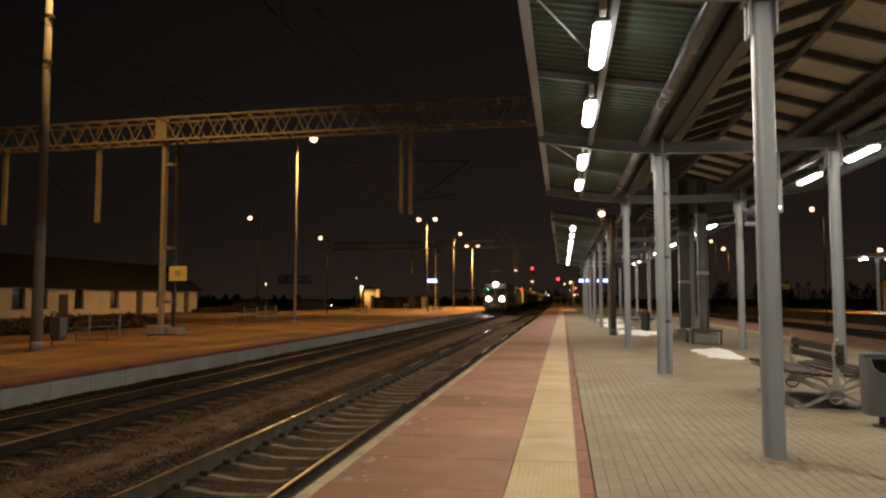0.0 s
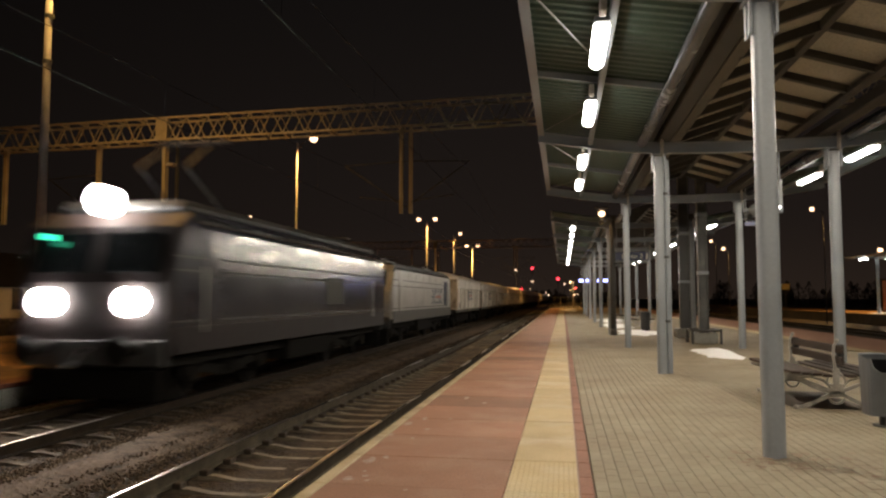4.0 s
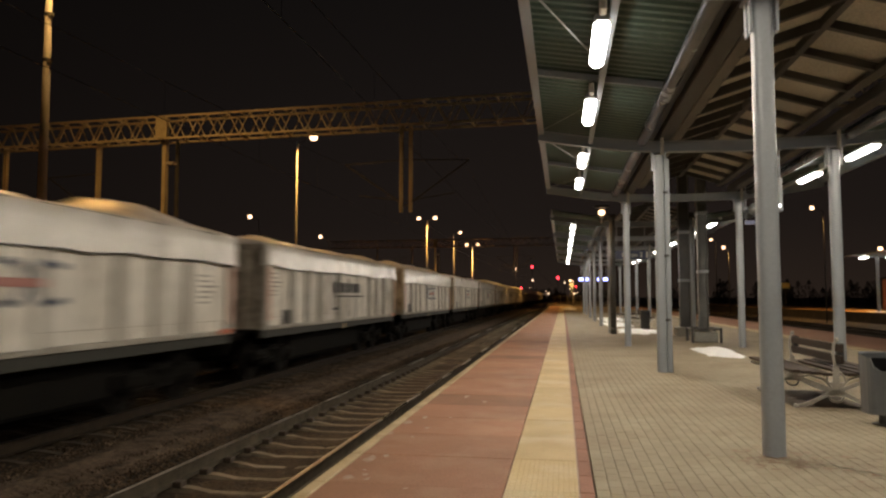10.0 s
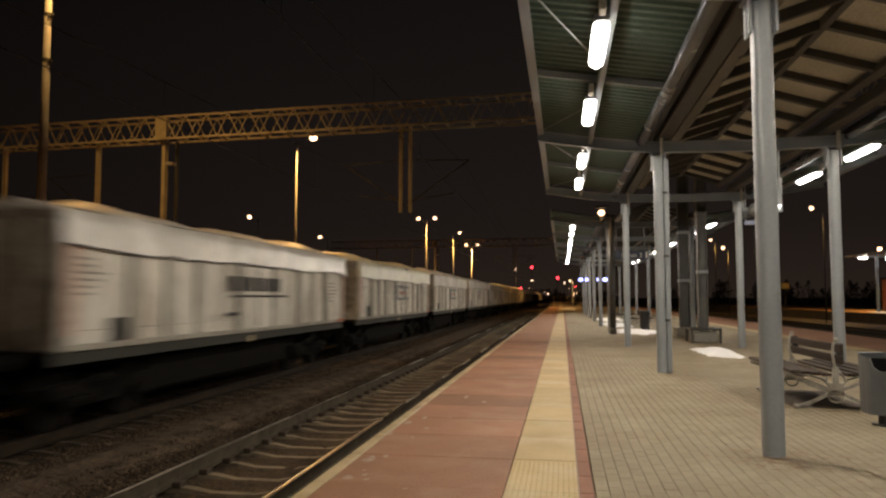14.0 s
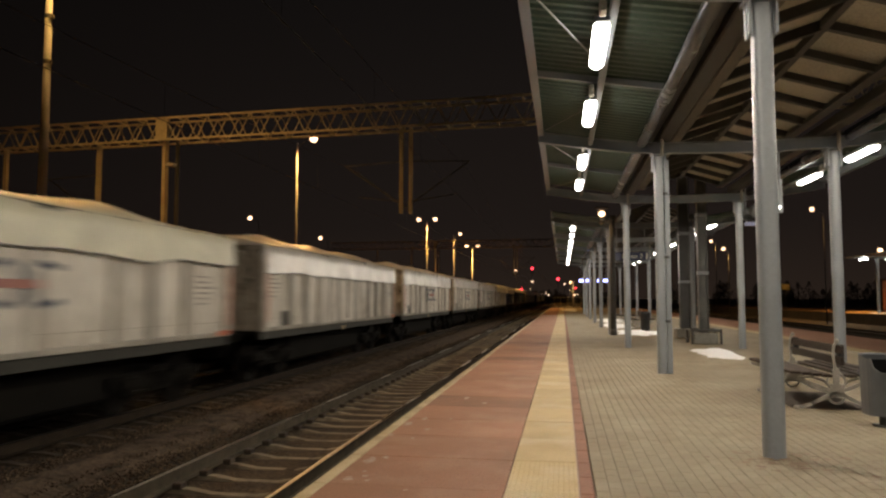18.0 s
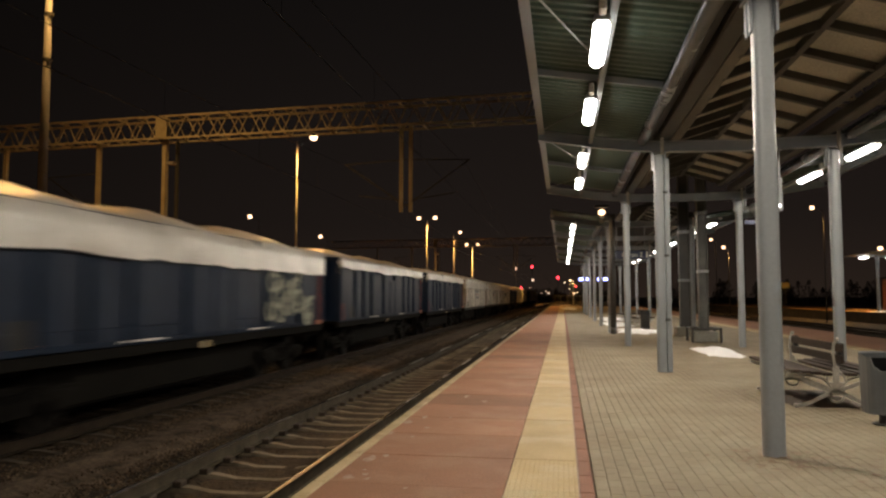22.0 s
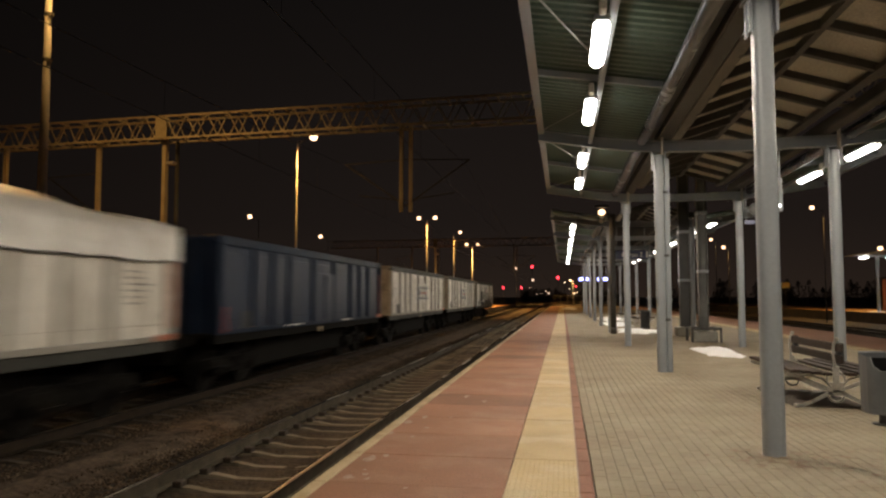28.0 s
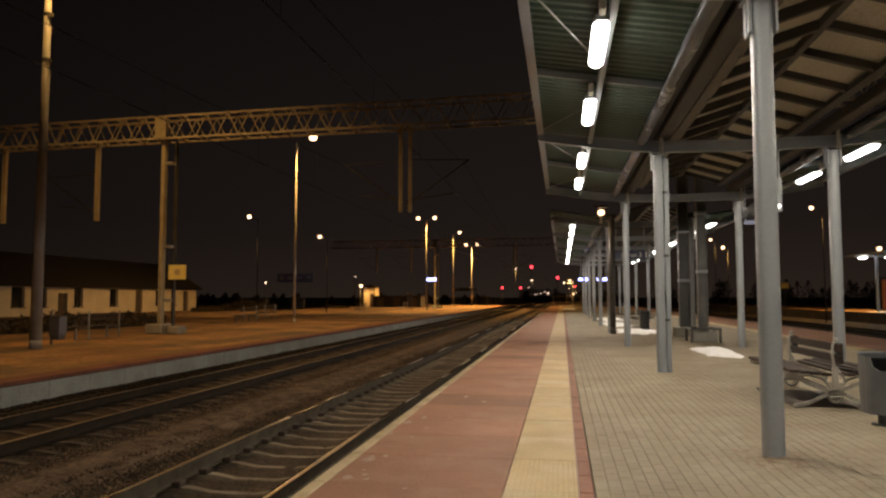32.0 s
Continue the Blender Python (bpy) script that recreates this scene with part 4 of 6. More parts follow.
def tube_light(x, y, z, power):
    """A weatherproof fluorescent fitting hung under the lamp rail."""
    t = thing("ceiling_lamp", "lit white fluorescent fitting under the canopy", "lamp", (x, y, z), "canopy lamps")
    bm = bx(B(), -0.085, 0.085, 0, 1.5, 0.035, 0.1, 0.02)
    part("housing", bm, M["steel"], t, "grey housing")
    bm = B()
    n = 12
    prev = None
    for j, (yy, s) in enumerate(((0.03, 0.1), (0.06, 0.75), (0.14, 1), (1.36, 1), (1.44, 0.75), (1.47, 0.1))):
        ring = [bm.verts.new((0.09 * s * math.cos(a), yy, 0.03 + 0.075 * s * math.sin(a))) for a in [math.pi + math.pi * i / (n - 1) for i in range(n)]]
        if prev:
            for i in range(n - 1):
                bm.faces.new((prev[i], prev[i + 1], ring[i + 1], ring[i]))
        prev = ring
    part("diffuser", bm, M["tube"], t, "glowing diffuser", True)
    bm = B()
    bx(bm, -0.035, 0.035, -0.22, -0.02, 0.06, 0.2, 0.01)
    # White stands for lamp light glinting on the bracket.
    part("cable_box", bm, M["white"], t, "bracket and cable box, white for the light glinting on it")
    part("bracket", bx(B(), -0.02, 0.03, 1.42, 1.47, 0.1, 0.2), M["galv"], t, "bright bracket")
    if power:
        lamp("tube_light", "SPOT", (x, y + 0.75, z - 0.065), power, TUBE, 0.12, 180)
    return t


LZ = 4.25
for y in (0.25, 3.25, 7.4, 10.4, 14.4, 17.45):
    tube_light(LAMP_L, y, LZ, TUBE_W)
    tube_light(LAMP_R, y, LZ, TUBE_W)
for y in COLS2[:-1]:
    for k, d in enumerate((0.3, 3.5)):
        for x in (LAMP_L, LAMP_R):
            tube_light(x, y + d, LZ, 0 if k else 1.5 * TUBE_W)

# ---- things on the island platform ----
def scroll(bm, pts, r):
    """A bent round bar through points."""
    for p, q in zip(pts, pts[1:]):
        cyl(bm, p, q, r, n=8)
    for p in pts[1:-1]:
        ball(bm, p, r * 1.02, n=8)
    return bm


def bench(at):
    """A two-sided bench: cast frames, planks and one shared backrest."""
    t = thing("bench", "double-sided bench with brown planks and pale cast-iron frames", "bench", at)
    for y in (0.0, 1.75):
        bm = B()
        for s in (-1, 1):
            ribbon(bm, [(-s * 0.57, y, 0.425), (-s * 0.4, y, 0.375), (-s * 0.16, y, 0.275), (s * 0.08, y, 0.19), (s * 0.28, y, 0.085), (s * 0.4, y, 0.035), (s * 0.48, y, 0.025)], 0.026, 0.042)
            ball(bm, (s * 0.48, y, 0.03), 0.03)
            scroll(bm, [(s * 0.05, y, 0.26), (s * 0.15, y, 0.37), (s * 0.3, y, 0.415), (s * 0.46, y, 0.40)], 0.016)
            scroll(bm, [(s * 0.05, y, 0.46), (s * 0.1, y, 0.4), (s * 0.11, y, 0.33), (s * 0.06, y, 0.27)], 0.014)
            scroll(bm, [(s * 0.1, y, 0.17), (s * 0.06, y, 0.1), (0, y, 0.08)], 0.014)
        bx(bm, -0.1, 0.1, y - 0.01, y + 0.01, 0.16, 0.33, 0.008)
        bar(bm, (0, y, 0.3), (0.005, y, 0.52), 0.03, 0.07)
        scroll(bm, [(0, y, 0.5), (-0.025, y, 0.68), (-0.015, y, 0.8), (0.02, y, 0.86)], 0.017)
        ball(bm, (0.02, y, 0.865), 0.03)
        part("frame", bm, M["cast"], t, "pale cast-iron frame")
        part("back_clip", bx(B(), 0.03, 0.1, y - 0.03, y + 0.06, 0.56, 0.82, 0.01), M["black"], t)
    plank = meshed("plank", bx(B(), -0.055, 0.055, -0.15, 1.9, -0.018, 0.018, 0.006), M["plank"])
    for s in (-1, 1):
        for k in range(4):
            put("seat_plank", plank, t, (s * (0.14 + 0.125 * k), 0, 0.44 + 0.012 * k))
    back = meshed("plank", bx(B(), -0.018, 0.018, -0.12, 1.87, -0.05, 0.05, 0.006), M["plank"])
    for z in (0.62, 0.76):
        put("back_plank", back, t, (0.045, 0, z))
    return t


bench((3.38, 9.75, 0))
# A dark panel laid on the paving as the shadow under the bench.
shadow_panel = thing("bench_footing", "dark panel laid under the bench in place of its shadow", "paving", (3.4, 10.6, 0), kind="structure")
part("panel", bx(B(), -0.5, 0.42, -0.72, 0.95, -0.02, 0.004), M["fixing"], shadow_panel)
copy_thing(bpy.data.objects["bench"], Matrix.Translation((3.45, 33.0, 0)))
copy_thing(bpy.data.objects["bench"], Matrix.Translation((3.45, 40.5, 0)))


def litter_bin(at, label):
    t = thing("litter_bin", label, "litter bin", at)
    bm = B()
    n = 20
    lo, hi, ins = [], [], []
    for i in range(n):
        a = 2 * math.pi * i / n
        c, s = math.cos(a), math.sin(a)
        rx, ry = 0.2 * math.copysign(abs(c) ** 0.55, c), 0.2 * math.copysign(abs(s) ** 0.55, s)
        lo.append(bm.verts.new((rx * 0.94, ry * 0.94, 0.13)))
        hi.append(bm.verts.new((rx, ry, 0.76 + 0.03 * (ry / 0.2) )))
        ins.append(bm.verts.new((rx * 0.93, ry * 0.93, 0.74 + 0.03 * (ry / 0.2))))
    for i in range(n):
        j = (i + 1) % n
        bm.faces.new((lo[i], lo[j], hi[j], hi[i]))
        bm.faces.new((hi[i], hi[j], ins[j], ins[i]))
    bm.faces.new(lo[::-1])
    part("body", bm, M["bin"], t, "grey metal body")
    lip = [(-0.187, -0.2, 0.745), (-0.16, -0.203, 0.65), (-0.09, -0.205, 0.6), (0.09, -0.205, 0.6), (0.16, -0.203, 0.65), (0.187, -0.2, 0.745)]
    part("opening_rim", ribbon(B(), lip, 0.004, 0.012), M["steel"], t, "thin bent rim of the opening")
    bm = B()
    bm.faces.new([bm.verts.new((x * 0.98, y - 0.003, z)) for x, y, z in lip])
    part("opening", bm, M["void"], t, "black scooped opening")
    bm = B()
    bmesh.ops.create_circle(bm, cap_ends=True, segments=20, radius=0.185, matrix=Matrix.Translation((0, 0, 0.7)))
    part("liner", bm, M["void"], t, "black bin liner")
    bm = B()
    cyl(bm, (0, 0, 0), (0, 0, 0.14), 0.045)
    cyl(bm, (0, 0, 0), (0, 0, 0.015), 0.11, n=16)
    part("foot", bm, M["steel_dk"], t, "short dark steel foot")
    return t


litter_bin((3.46, 8.62, 0), "grey metal litter bin on a short post by the bench")
dark_bin = thing("litter_bin", "dark cylindrical litter bin on the platform", "litter bin", (3.44, 31.4, 0))
part("body", cyl(B(), (0, 0, 0.04), (0, 0, 0.78), 0.19, 0.21, 20), M["black"], dark_bin)
part("lid", cyl(B(), (0, 0, 0.78), (0, 0, 0.84), 0.22, 0.17, 20), M["black"], dark_bin)
part("foot", cyl(B(), (0, 0, 0), (0, 0, 0.05), 0.2, n=16), M["black"], dark_bin)

# catenary mast standing through the gap between the canopies
GY = 27.3
mast = thing("catenary_mast", "heavy twin grey steel catenary mast on concrete blocks", "mast", (4.35, 0, 0))
for y in (23.5, 26.9):
    # Nearer leg lighter, farther darker: the tubes' light is put into the colours.
    paint = M["mast_grey"] if y < 25 else M["steel_dk"]
    hw = 0.13 if y < 25 else 0.17
    for s in (-1, 1):
        part("leg_flange", bx(B(), s * hw - 0.012, s * hw + 0.012, y - 0.16, y + 0.16, 0.32, 8.2), paint, mast, "rolled steel flange")
    part("leg_web", bx(B(), 0.012 - hw, hw - 0.012, y - 0.012, y + 0.012, 0.32, 8.2), paint, mast, "rolled steel web")
    part("footing", bx(B(), -0.36, 0.36, y - 0.36, y + 0.36, 0, 0.33, 0.03), M["wallconc"], mast, "square concrete footing")
    for z in ((2.15, 4.0) if y < 25 else (1.95, 3.7)):
        part("collar", bx(B(), -hw - 0.03, hw + 0.03, y - 0.18, y + 0.18, z, z + 0.1, 0.01), M["steel"], mast)
rail_bm = B()
for z in (0.42,):
    for x0, y0, x1, y1 in ((-0.42, 23.05, 0.42, 23.05), (0.42, 23.05, 0.42, 24.0), (-0.42, 24.0, 0.42, 24.0), (-0.42, 23.05, -0.42, 24.0)):
        cyl(rail_bm, (x0, y0, z), (x1, y1, z), 0.035, n=8)
for x in (-0.42, 0.42):
    for y in (23.05, 24.0):
        cyl(rail_bm, (x, y, 0), (x, y, 0.46), 0.04, n=8)
part("guard_rail", rail_bm, M["steel_dk"], mast, "low dark guard rail")


def hanging_sign(x0, x1, y, z0, z1, text):
    t = thing("platform_sign", "blue hanging platform sign with white lettering", "sign", ((x0 + x1) / 2, y, 0))
    w = (x1 - x0) / 2
    part("board", bx(B(), -w, w, -0.05, 0.05, z0, z1, 0.01), M["signblue"], t)
    for s in (-0.8, 0.8):
        part("hanger", cyl(B(), (s * w, 0, z1), (s * w, 0, 4.3), 0.018, n=8), M["steel"], t)
    c = bpy.data.curves.new("lettering", "FONT")
    c.body, c.size, c.align_x, c.extrude = text, (z1 - z0) * 0.72, "CENTER", 0.003
    tmp = new("lettering", c)
    bpy.context.view_layer.update()
    me = bpy.data.meshes.new_from_object(tmp.evaluated_get(bpy.context.evaluated_depsgraph_get()))
    bpy.data.objects.remove(tmp)
    me.materials.clear()
    me.materials.append(M["white"])
    ob = part("lettering", me, None, t, "white lettering")
    ob.location, ob.rotation_euler = (0.05, -0.056, z0 + (z1 - z0) * 0.26), (radians(90), 0, 0)
    bm = bx(B(), w * 0.86, w * 0.95, -0.056, -0.05, z0 + 0.05, z1 - 0.05)
    part("arrow", bm, M["white"], t)
    return t


# Sign seen edge-on; the bright spot on it is put in as a glow.
plate = thing("emergency_light", "slim grey sign seen edge-on, hung from the cross beam", "light fitting", (3.99, 13.95, 0))
part("plate", bx(B(), -0.035, 0.035, -0.05, 0.05, 2.98, 3.6, 0.012), M["steel"], plate)
part("lens", ball(B(), (-0.02, -0.05, 3.08), 0.018), M["tube"], plate, "small glowing dot in place of a lit spot")
part("hanger", cyl(B(), (0, 0, 3.6), (0, 0, 4.14), 0.015, n=8), M["steel"], plate)
part("top_plate", bx(B(), -0.07, 0.07, -0.07, 0.07, 4.125, 4.15), M["steel"], plate)
speaker = thing("loudspeaker", "grey horn loudspeaker on a column bracket", "loudspeaker", (4.93, 20.85, 0))
part("bracket", bar(B(), (0.09, 0.1, 3.86), (0.34, -0.02, 3.86), 0.04, 0.04), M["steel"], speaker)
part("horn", cyl(B(), (0.34, 0.12, 3.86), (0.34, -0.16, 3.82), 0.06, 0.18, 16), M["mast_grey"], speaker, "flared grey horn", True)
part("driver", cyl(B(), (0.34, 0.24, 3.87), (0.34, 0.12, 3.86), 0.06, n=12), M["steel_dk"], speaker)
arrow = thing("platform_sign", "narrow dark blue sign hung under the canopy", "sign", (5.05, 20.3, 0))
part("board", bx(B(), -0.17, 0.17, -0.03, 0.03, 3.36, 3.47, 0.006), M["signblue"], arrow)
part("hanger", cyl(B(), (-0.12, 0.02, 3.47), (-0.12, 0.02, 4.4), 0.012, n=8), M["steel"], arrow)


hanging_sign(1.96, 3.28, 28.4, 2.86, 3.2, "Peron 2")


def light_box(x, y, z, w, h=0.28, hang=True):
    t = thing("light_box", "small blue-white lit sign box", "sign", (x, y, z), "lit sign boxes")
    part("case", bx(B(), -w / 2 - 0.03, w / 2 + 0.03, 0.01, 0.16, -h / 2 - 0.03, h / 2 + 0.03, 0.01), M["steel_dk"], t)
    part("face", bx(B(), -w / 2, w / 2, 0.0, 0.012, -h / 2, h / 2), M["bluelight"], t, "glowing face")
    if hang:
        part("hanger", cyl(B(), (0, 0.08, h / 2), (0, 0.08, (4.95 if x > 2 else 4.62) - z), 0.02, n=6), M["steel"], t)
    return t


for x, w in ((1.28, 0.26), (1.72, 0.24), (2.52, 0.28), (2.98, 0.4)):
    light_box(x, 50.5, 2.63, w, 0.2)

# dark pole with a sodium lamp in the gap
def pole_lamp(at, h, heads, label, radius=(0.13, 0.07), power=SODIUM_W, material="pole", size=0.24, cone=160, tilt=12):
    """A tall lamp: tapered pole, short arms, glowing heads."""
    t = thing("street_lamp", label, "street lamp", at, "platform lamps")
    part("pole", cyl(B(), (0, 0, 0), (0, 0, h), radius[0], radius[1], 14), M[material], t, "", True)
    part("plinth", cyl(B(), (0, 0, 0), (0, 0, 0.25), radius[0] * 1.1, radius[0] * 1.04, 14), M[material], t, "", True)
    for dx in heads:
        part("arm", cyl(B(), (0, 0, h - 0.25), (dx * 0.8, 0, h + 0.25), 0.02, 0.018, 8), M["steel_dk"], t)
        hd = part("lamp_head", ball(B(), (dx, 0, h + 0.42), 0.3, 1.0, 0.6, 0.24), M["steel_dk"], t, "", True)
        # Bulb swollen beyond its true size to take in the glare.
        part("bulb", ball(B(), (dx, 0, h + 0.2), size, 1, 0.8, 0.9), M["sodium"], hd, "glowing orange sodium bulb, enlarged for its glare", True)
        if power:
            lamp("sodium_light", "SPOT", (at[0] + dx, at[1], at[2] + h - 0.12), power, SODIUM, 0.12, cone, tilt if dx < 0 else -tilt)
    return t


pole_lamp((1.9, 28.0, 0), 4.46, (-0.38,), "dark slender lamp post between the canopies", (0.11, 0.1), 10, "steel_dk", 0.13)

# ---- lamps, gantries and things on the low platform ----
for x, y, h, heads, lab in ((-15.12, 18.6, 13.4, (1.0,), "tall tapered concrete lamp post, lit orange"),
                            (-15.15, 39.0, 10.55, (1.0,), "tall tapered concrete lamp post carrying a station sign"),
                            (-15.2, 79.5, 10.3, (-0.95, 0.95), "twin-headed tall lamp post, lit orange"),
                            (-16.3, 107.0, 11.1, (1.0,), "tall lamp post far along the platform"),
                            (-14.35, 114.0, 9.75, (-0.9, 0.9), "twin-headed lamp post at the platform's end")):
    pole_lamp((x, y, LEFT_Z), h, heads, lab, (0.165, 0.07) if y < 30 else (0.08, 0.045), SODIUM_W * (4.2 if y > 100 else 2.2 if y > 70 else 1.3 if y < 30 else 1.1), material="pole_lit" if 30 < y < 60 else "pole", cone=147 if y < 30 else 156, tilt=-6 if y < 30 else 8)
# Posts coloured black so that their own lamps leave them dim.
for x, y, h in ((-25.5, 57.0, 8.05), (-23.4, 69.0, 7.3)):
    pole_lamp((x, y, LEFT_Z), h - LEFT_Z, (-0.8,), "slim lamp post behind the low platform, coloured black to dim its lamp's light", (0.05, 0.03), 1700, "black", 0.19, cone=124, tilt=34)
for x, y, h, dx, p in ((19.06, 87, 6.95, -0.55, 500), (21.3, 105, 8.3, -0.6, 500), (23.7, 70, 9.4, -0.95, 500)):
    pole_lamp((x, y, -0.95 if y < 100 and x < 27 else -0.0), h + (0.95 if x < 27 else 0), (dx,), "slim lamp post among the side tracks, coloured black to dim its lamp's light", (0.06, 0.04), p, "black", 0.2)
pole_lamp((33.3, 80.0, 0), 6.2, (-0.85,), "lamp post on the platform across the side tracks", (0.08, 0.05), 3200, "steel_dk", 0.25)


clamps = thing("pole_clamp", "two dark steel clamp bands round the lamp post", "clamp", (-15.12, 18.6, LEFT_Z))
for z in (8.55, 9.94):
    part("band", cyl(B(), (0, 0, z - 0.06), (0, 0, z + 0.06), 0.125, n=14), M["steel_dk"], clamps)
    part("bolt", bx(B(), 0.1, 0.17, -0.03, 0.03, z - 0.04, z + 0.04), M["steel_dk"], clamps)


MAST_X = -16.44


def gantry(y, label, paint):
    """A lattice girder across the tracks with hanging posts."""
    g = thing("catenary_gantry", label, "gantry", (0, y, 0), "gantries")
    g.matrix_basis = Matrix.Translation((MAST_X, y, 0)) @ Matrix.Rotation(radians(-3.5), 4, "Z") @ Matrix.Translation((-MAST_X, 0, 0))
    z0, z1, xa, xb = 7.98, 8.9, -31.0, 13.0
    for yy in (-0.4, 0.4):
        for z in (z0, z1):
            part("chord", bx(B(), xa, xb, yy - 0.04, yy + 0.04, z - 0.04, z + 0.04), paint, g, "painted steel chord")
        bm = B()
        n = 46
        w = (xb - xa) / n
        for i in range(n):
            a = xa + i * w
            bar(bm, (a, yy, z0), (a + w / 2, yy, z1), 0.04, 0.04)
            bar(bm, (a + w / 2, yy, z1), (a + w, yy, z0), 0.04, 0.04)
        part("lattice", bm, paint, g, "zigzag lattice bars")
    tie = meshed("cross_tie", bx(B(), -0.03, 0.03, -0.4, 0.4, -0.03, 0.03), paint)
    for i in range(47):
        for z in (z0, z1):
            put("cross_tie", tie, g, (xa + i * (xb - xa) / 46, 0, z))
    # mast on the low platform
    part("mast_leg", bx(B(), -16.5, -16.35, -0.12, 0.12, 0.3, z1 + 0.1), M["gantry"], g, "ochre-lit box steel leg")
    # The rear leg's lack of light is put into a darker material.
    part("mast_leg", bx(B(), -16.12, -16.02, 0.25, 0.4, 0.2, z0), M["loco_roof"], g, "thinner dark rear leg")
    for z in (1.2, 3.45, 6.95):
        part("batten", bx(B(), -16.35, -16.05, -0.05, 0.3, z, z + 0.12), M["pole"], g)
    part("footing", bx(B(), -16.85, -16.08, -0.45, 0.4, LEFT_Z, 0.3, 0.04), M["wallconc"], g, "pale concrete footing block")
    part("footing", bx(B(), -16.05, -15.55, -0.1, 0.55, LEFT_Z, 0.2, 0.04), M["wallconc"], g, "pale concrete footing block")
    part("gusset", bx(B(), -16.62, -16.1, -0.46, -0.44, z0, z1), paint, g)
    for x, twin in ((-19.65, 0), (-24.45, 0), (-5.9, 1)):
        for dx in ((-0.19, 0.19) if twin else (0,)):
            bm = B()
            hw = 0.035 if twin else 0.055
            for sx in (-hw, hw):
                bx(bm, x + dx + sx - 0.025, x + dx + sx + 0.025, -0.08, 0.08, 4.66, 8.0)
            for k in range(14):
                bx(bm, x + dx - hw, x + dx + hw, -0.06, 0.06, 4.68 + k * 0.235, 4.8 + k * 0.235)
            part("hanging_post", bm, paint, g, "hanging lattice post")
        for s in ((-1, 1) if twin else (-1,)):
            bm = B()
            bar(bm, (x, 0, 4.9), (x + s * 2.5, 0, 6.6), 0.05, 0.05)
            bar(bm, (x, 0, 6.7), (x + s * 2.5, 0, 6.6), 0.04, 0.04)
            bar(bm, (x, 0, 5.1), (x + s * 1.9, 0, 5.35), 0.04, 0.04)
            part("cantilever", bm, M["black"], g, "dark cantilever arm")
    for x in (4.35,):
        part("mast_cap", bx(B(), x - 0.4, x + 0.4, -2.5, 1.3, 7.88, 8.15), paint, g)
    return g


gantry(GY, "lattice catenary gantry across all tracks, lit from one side", M["gantry"])
gantry(92.0, "second lattice catenary gantry, its lack of light put into darker paint", M["gantry_unlit"])

wires = thing("overhead_line", "thin dark contact and carrier wires over the tracks", "wire")
for x in (NEAR, FAR):
    bm = B()
    for y0, y1 in ((-38.0, GY), (GY, 92.0), (92.0, 157.0), (157.0, 222.0)):
        bar(bm, (x, y0, 5.05), (x, y1, 5.05), 0.014, 0.014)
        n = 14
        pts = [(x, y0 + (y1 - y0) * i / n, 6.45 - 0.9 * (1 - (2 * i / n - 1) ** 2)) for i in range(n + 1)]
        for p, q in zip(pts, pts[1:]):
            bar(bm, p, q, 0.012, 0.012)
        for p in pts[1:-1]:
            bar(bm, p, (x, p[1], 5.05), 0.006, 0.006)
    part("wire_run", bm, M["black"], wires)

board = thing("station_sign", "dark blue station name board on the lamp post", "sign", (-15.2, 39.2, LEFT_Z))
part("panel", bx(B(), -1.08, 1.06, -0.03, 0.03, 2.36, 2.86, 0.01), M["signblue"], board)
for a, b in ((-0.45, -0.18), (-0.14, 0.1), (0.14, 0.42)):
    part("lettering_bar", bx(B(), a, b, -0.036, -0.03, 2.53, 2.68), M["logoblue"], board, "unreadable pale lettering")
part("clamp", bx(B(), -0.04, 0.14, -0.2, -0.03, 2.5, 2.6), M["steel_dk"], board)
for a in (-0.92, 0.72):
    part("pictogram", bx(B(), a, a + 0.2, -0.036, -0.03, 2.5, 2.72), M["logoblue"], board)
ysign = thing("notice_board", "small yellow square notice on the gantry mast", "sign", (-15.55, GY - 0.3, 0))
part("plate", bx(B(), -0.39, 0.38, -0.02, 0.02, 2.12, 2.72, 0.005), M["signyel"], ysign)
part("symbol", cyl(B(), (0.0, -0.024, 2.42), (0.0, -0.02, 2.42), 0.13, n=16), M["yellow"], ysign, "faded round symbol")
part("bracket", bx(B(), -0.48, -0.36, 0.0, 0.56, 2.3, 2.4), M["steel_dk"], ysign)


def simple_bench(at):
    """Two slim pale uprights with a plank seat and a dark plank back."""
    t = thing("bench", "plank bench on two slim pale frames on the low platform", "bench", at, "benches on the low platform")
    for y in (0, 1.75):
        bm = B()
        bx(bm, -0.30, -0.25, y - 0.025, y + 0.025, 0, 0.42)
        bx(bm, 0.2, 0.25, y - 0.025, y + 0.025, 0, 1.0, 0.008)
        bx(bm, -0.30, 0.25, y - 0.025, y + 0.025, 0.38, 0.43)
        part("frame", bm, M["steel"], t, "pale painted steel frame")
    for k in range(4):
        # Front plank pale: the light on the seat's edge is put into its colour.
        part("seat_plank", bx(B(), -0.3 + 0.125 * k, -0.2 + 0.125 * k, -0.4, 2.15, 0.43, 0.47, 0.008), M["plank"] if k else M["pole"], t)
    for z in (0.66, 0.82):
        part("back_plank", bx(B(), 0.17, 0.2, -0.4, 2.15, z, z + 0.1, 0.006), M["plank"], t)
    return t


b0 = simple_bench((-16.75, 22.9, LEFT_Z))
for p in ((-18.6, 39.3), (-20.2, 46.0), (-17.9, 61.5), (-17.0, 75.0)):
    copy_thing(b0, Matrix.Translation((*p, LEFT_Z)))
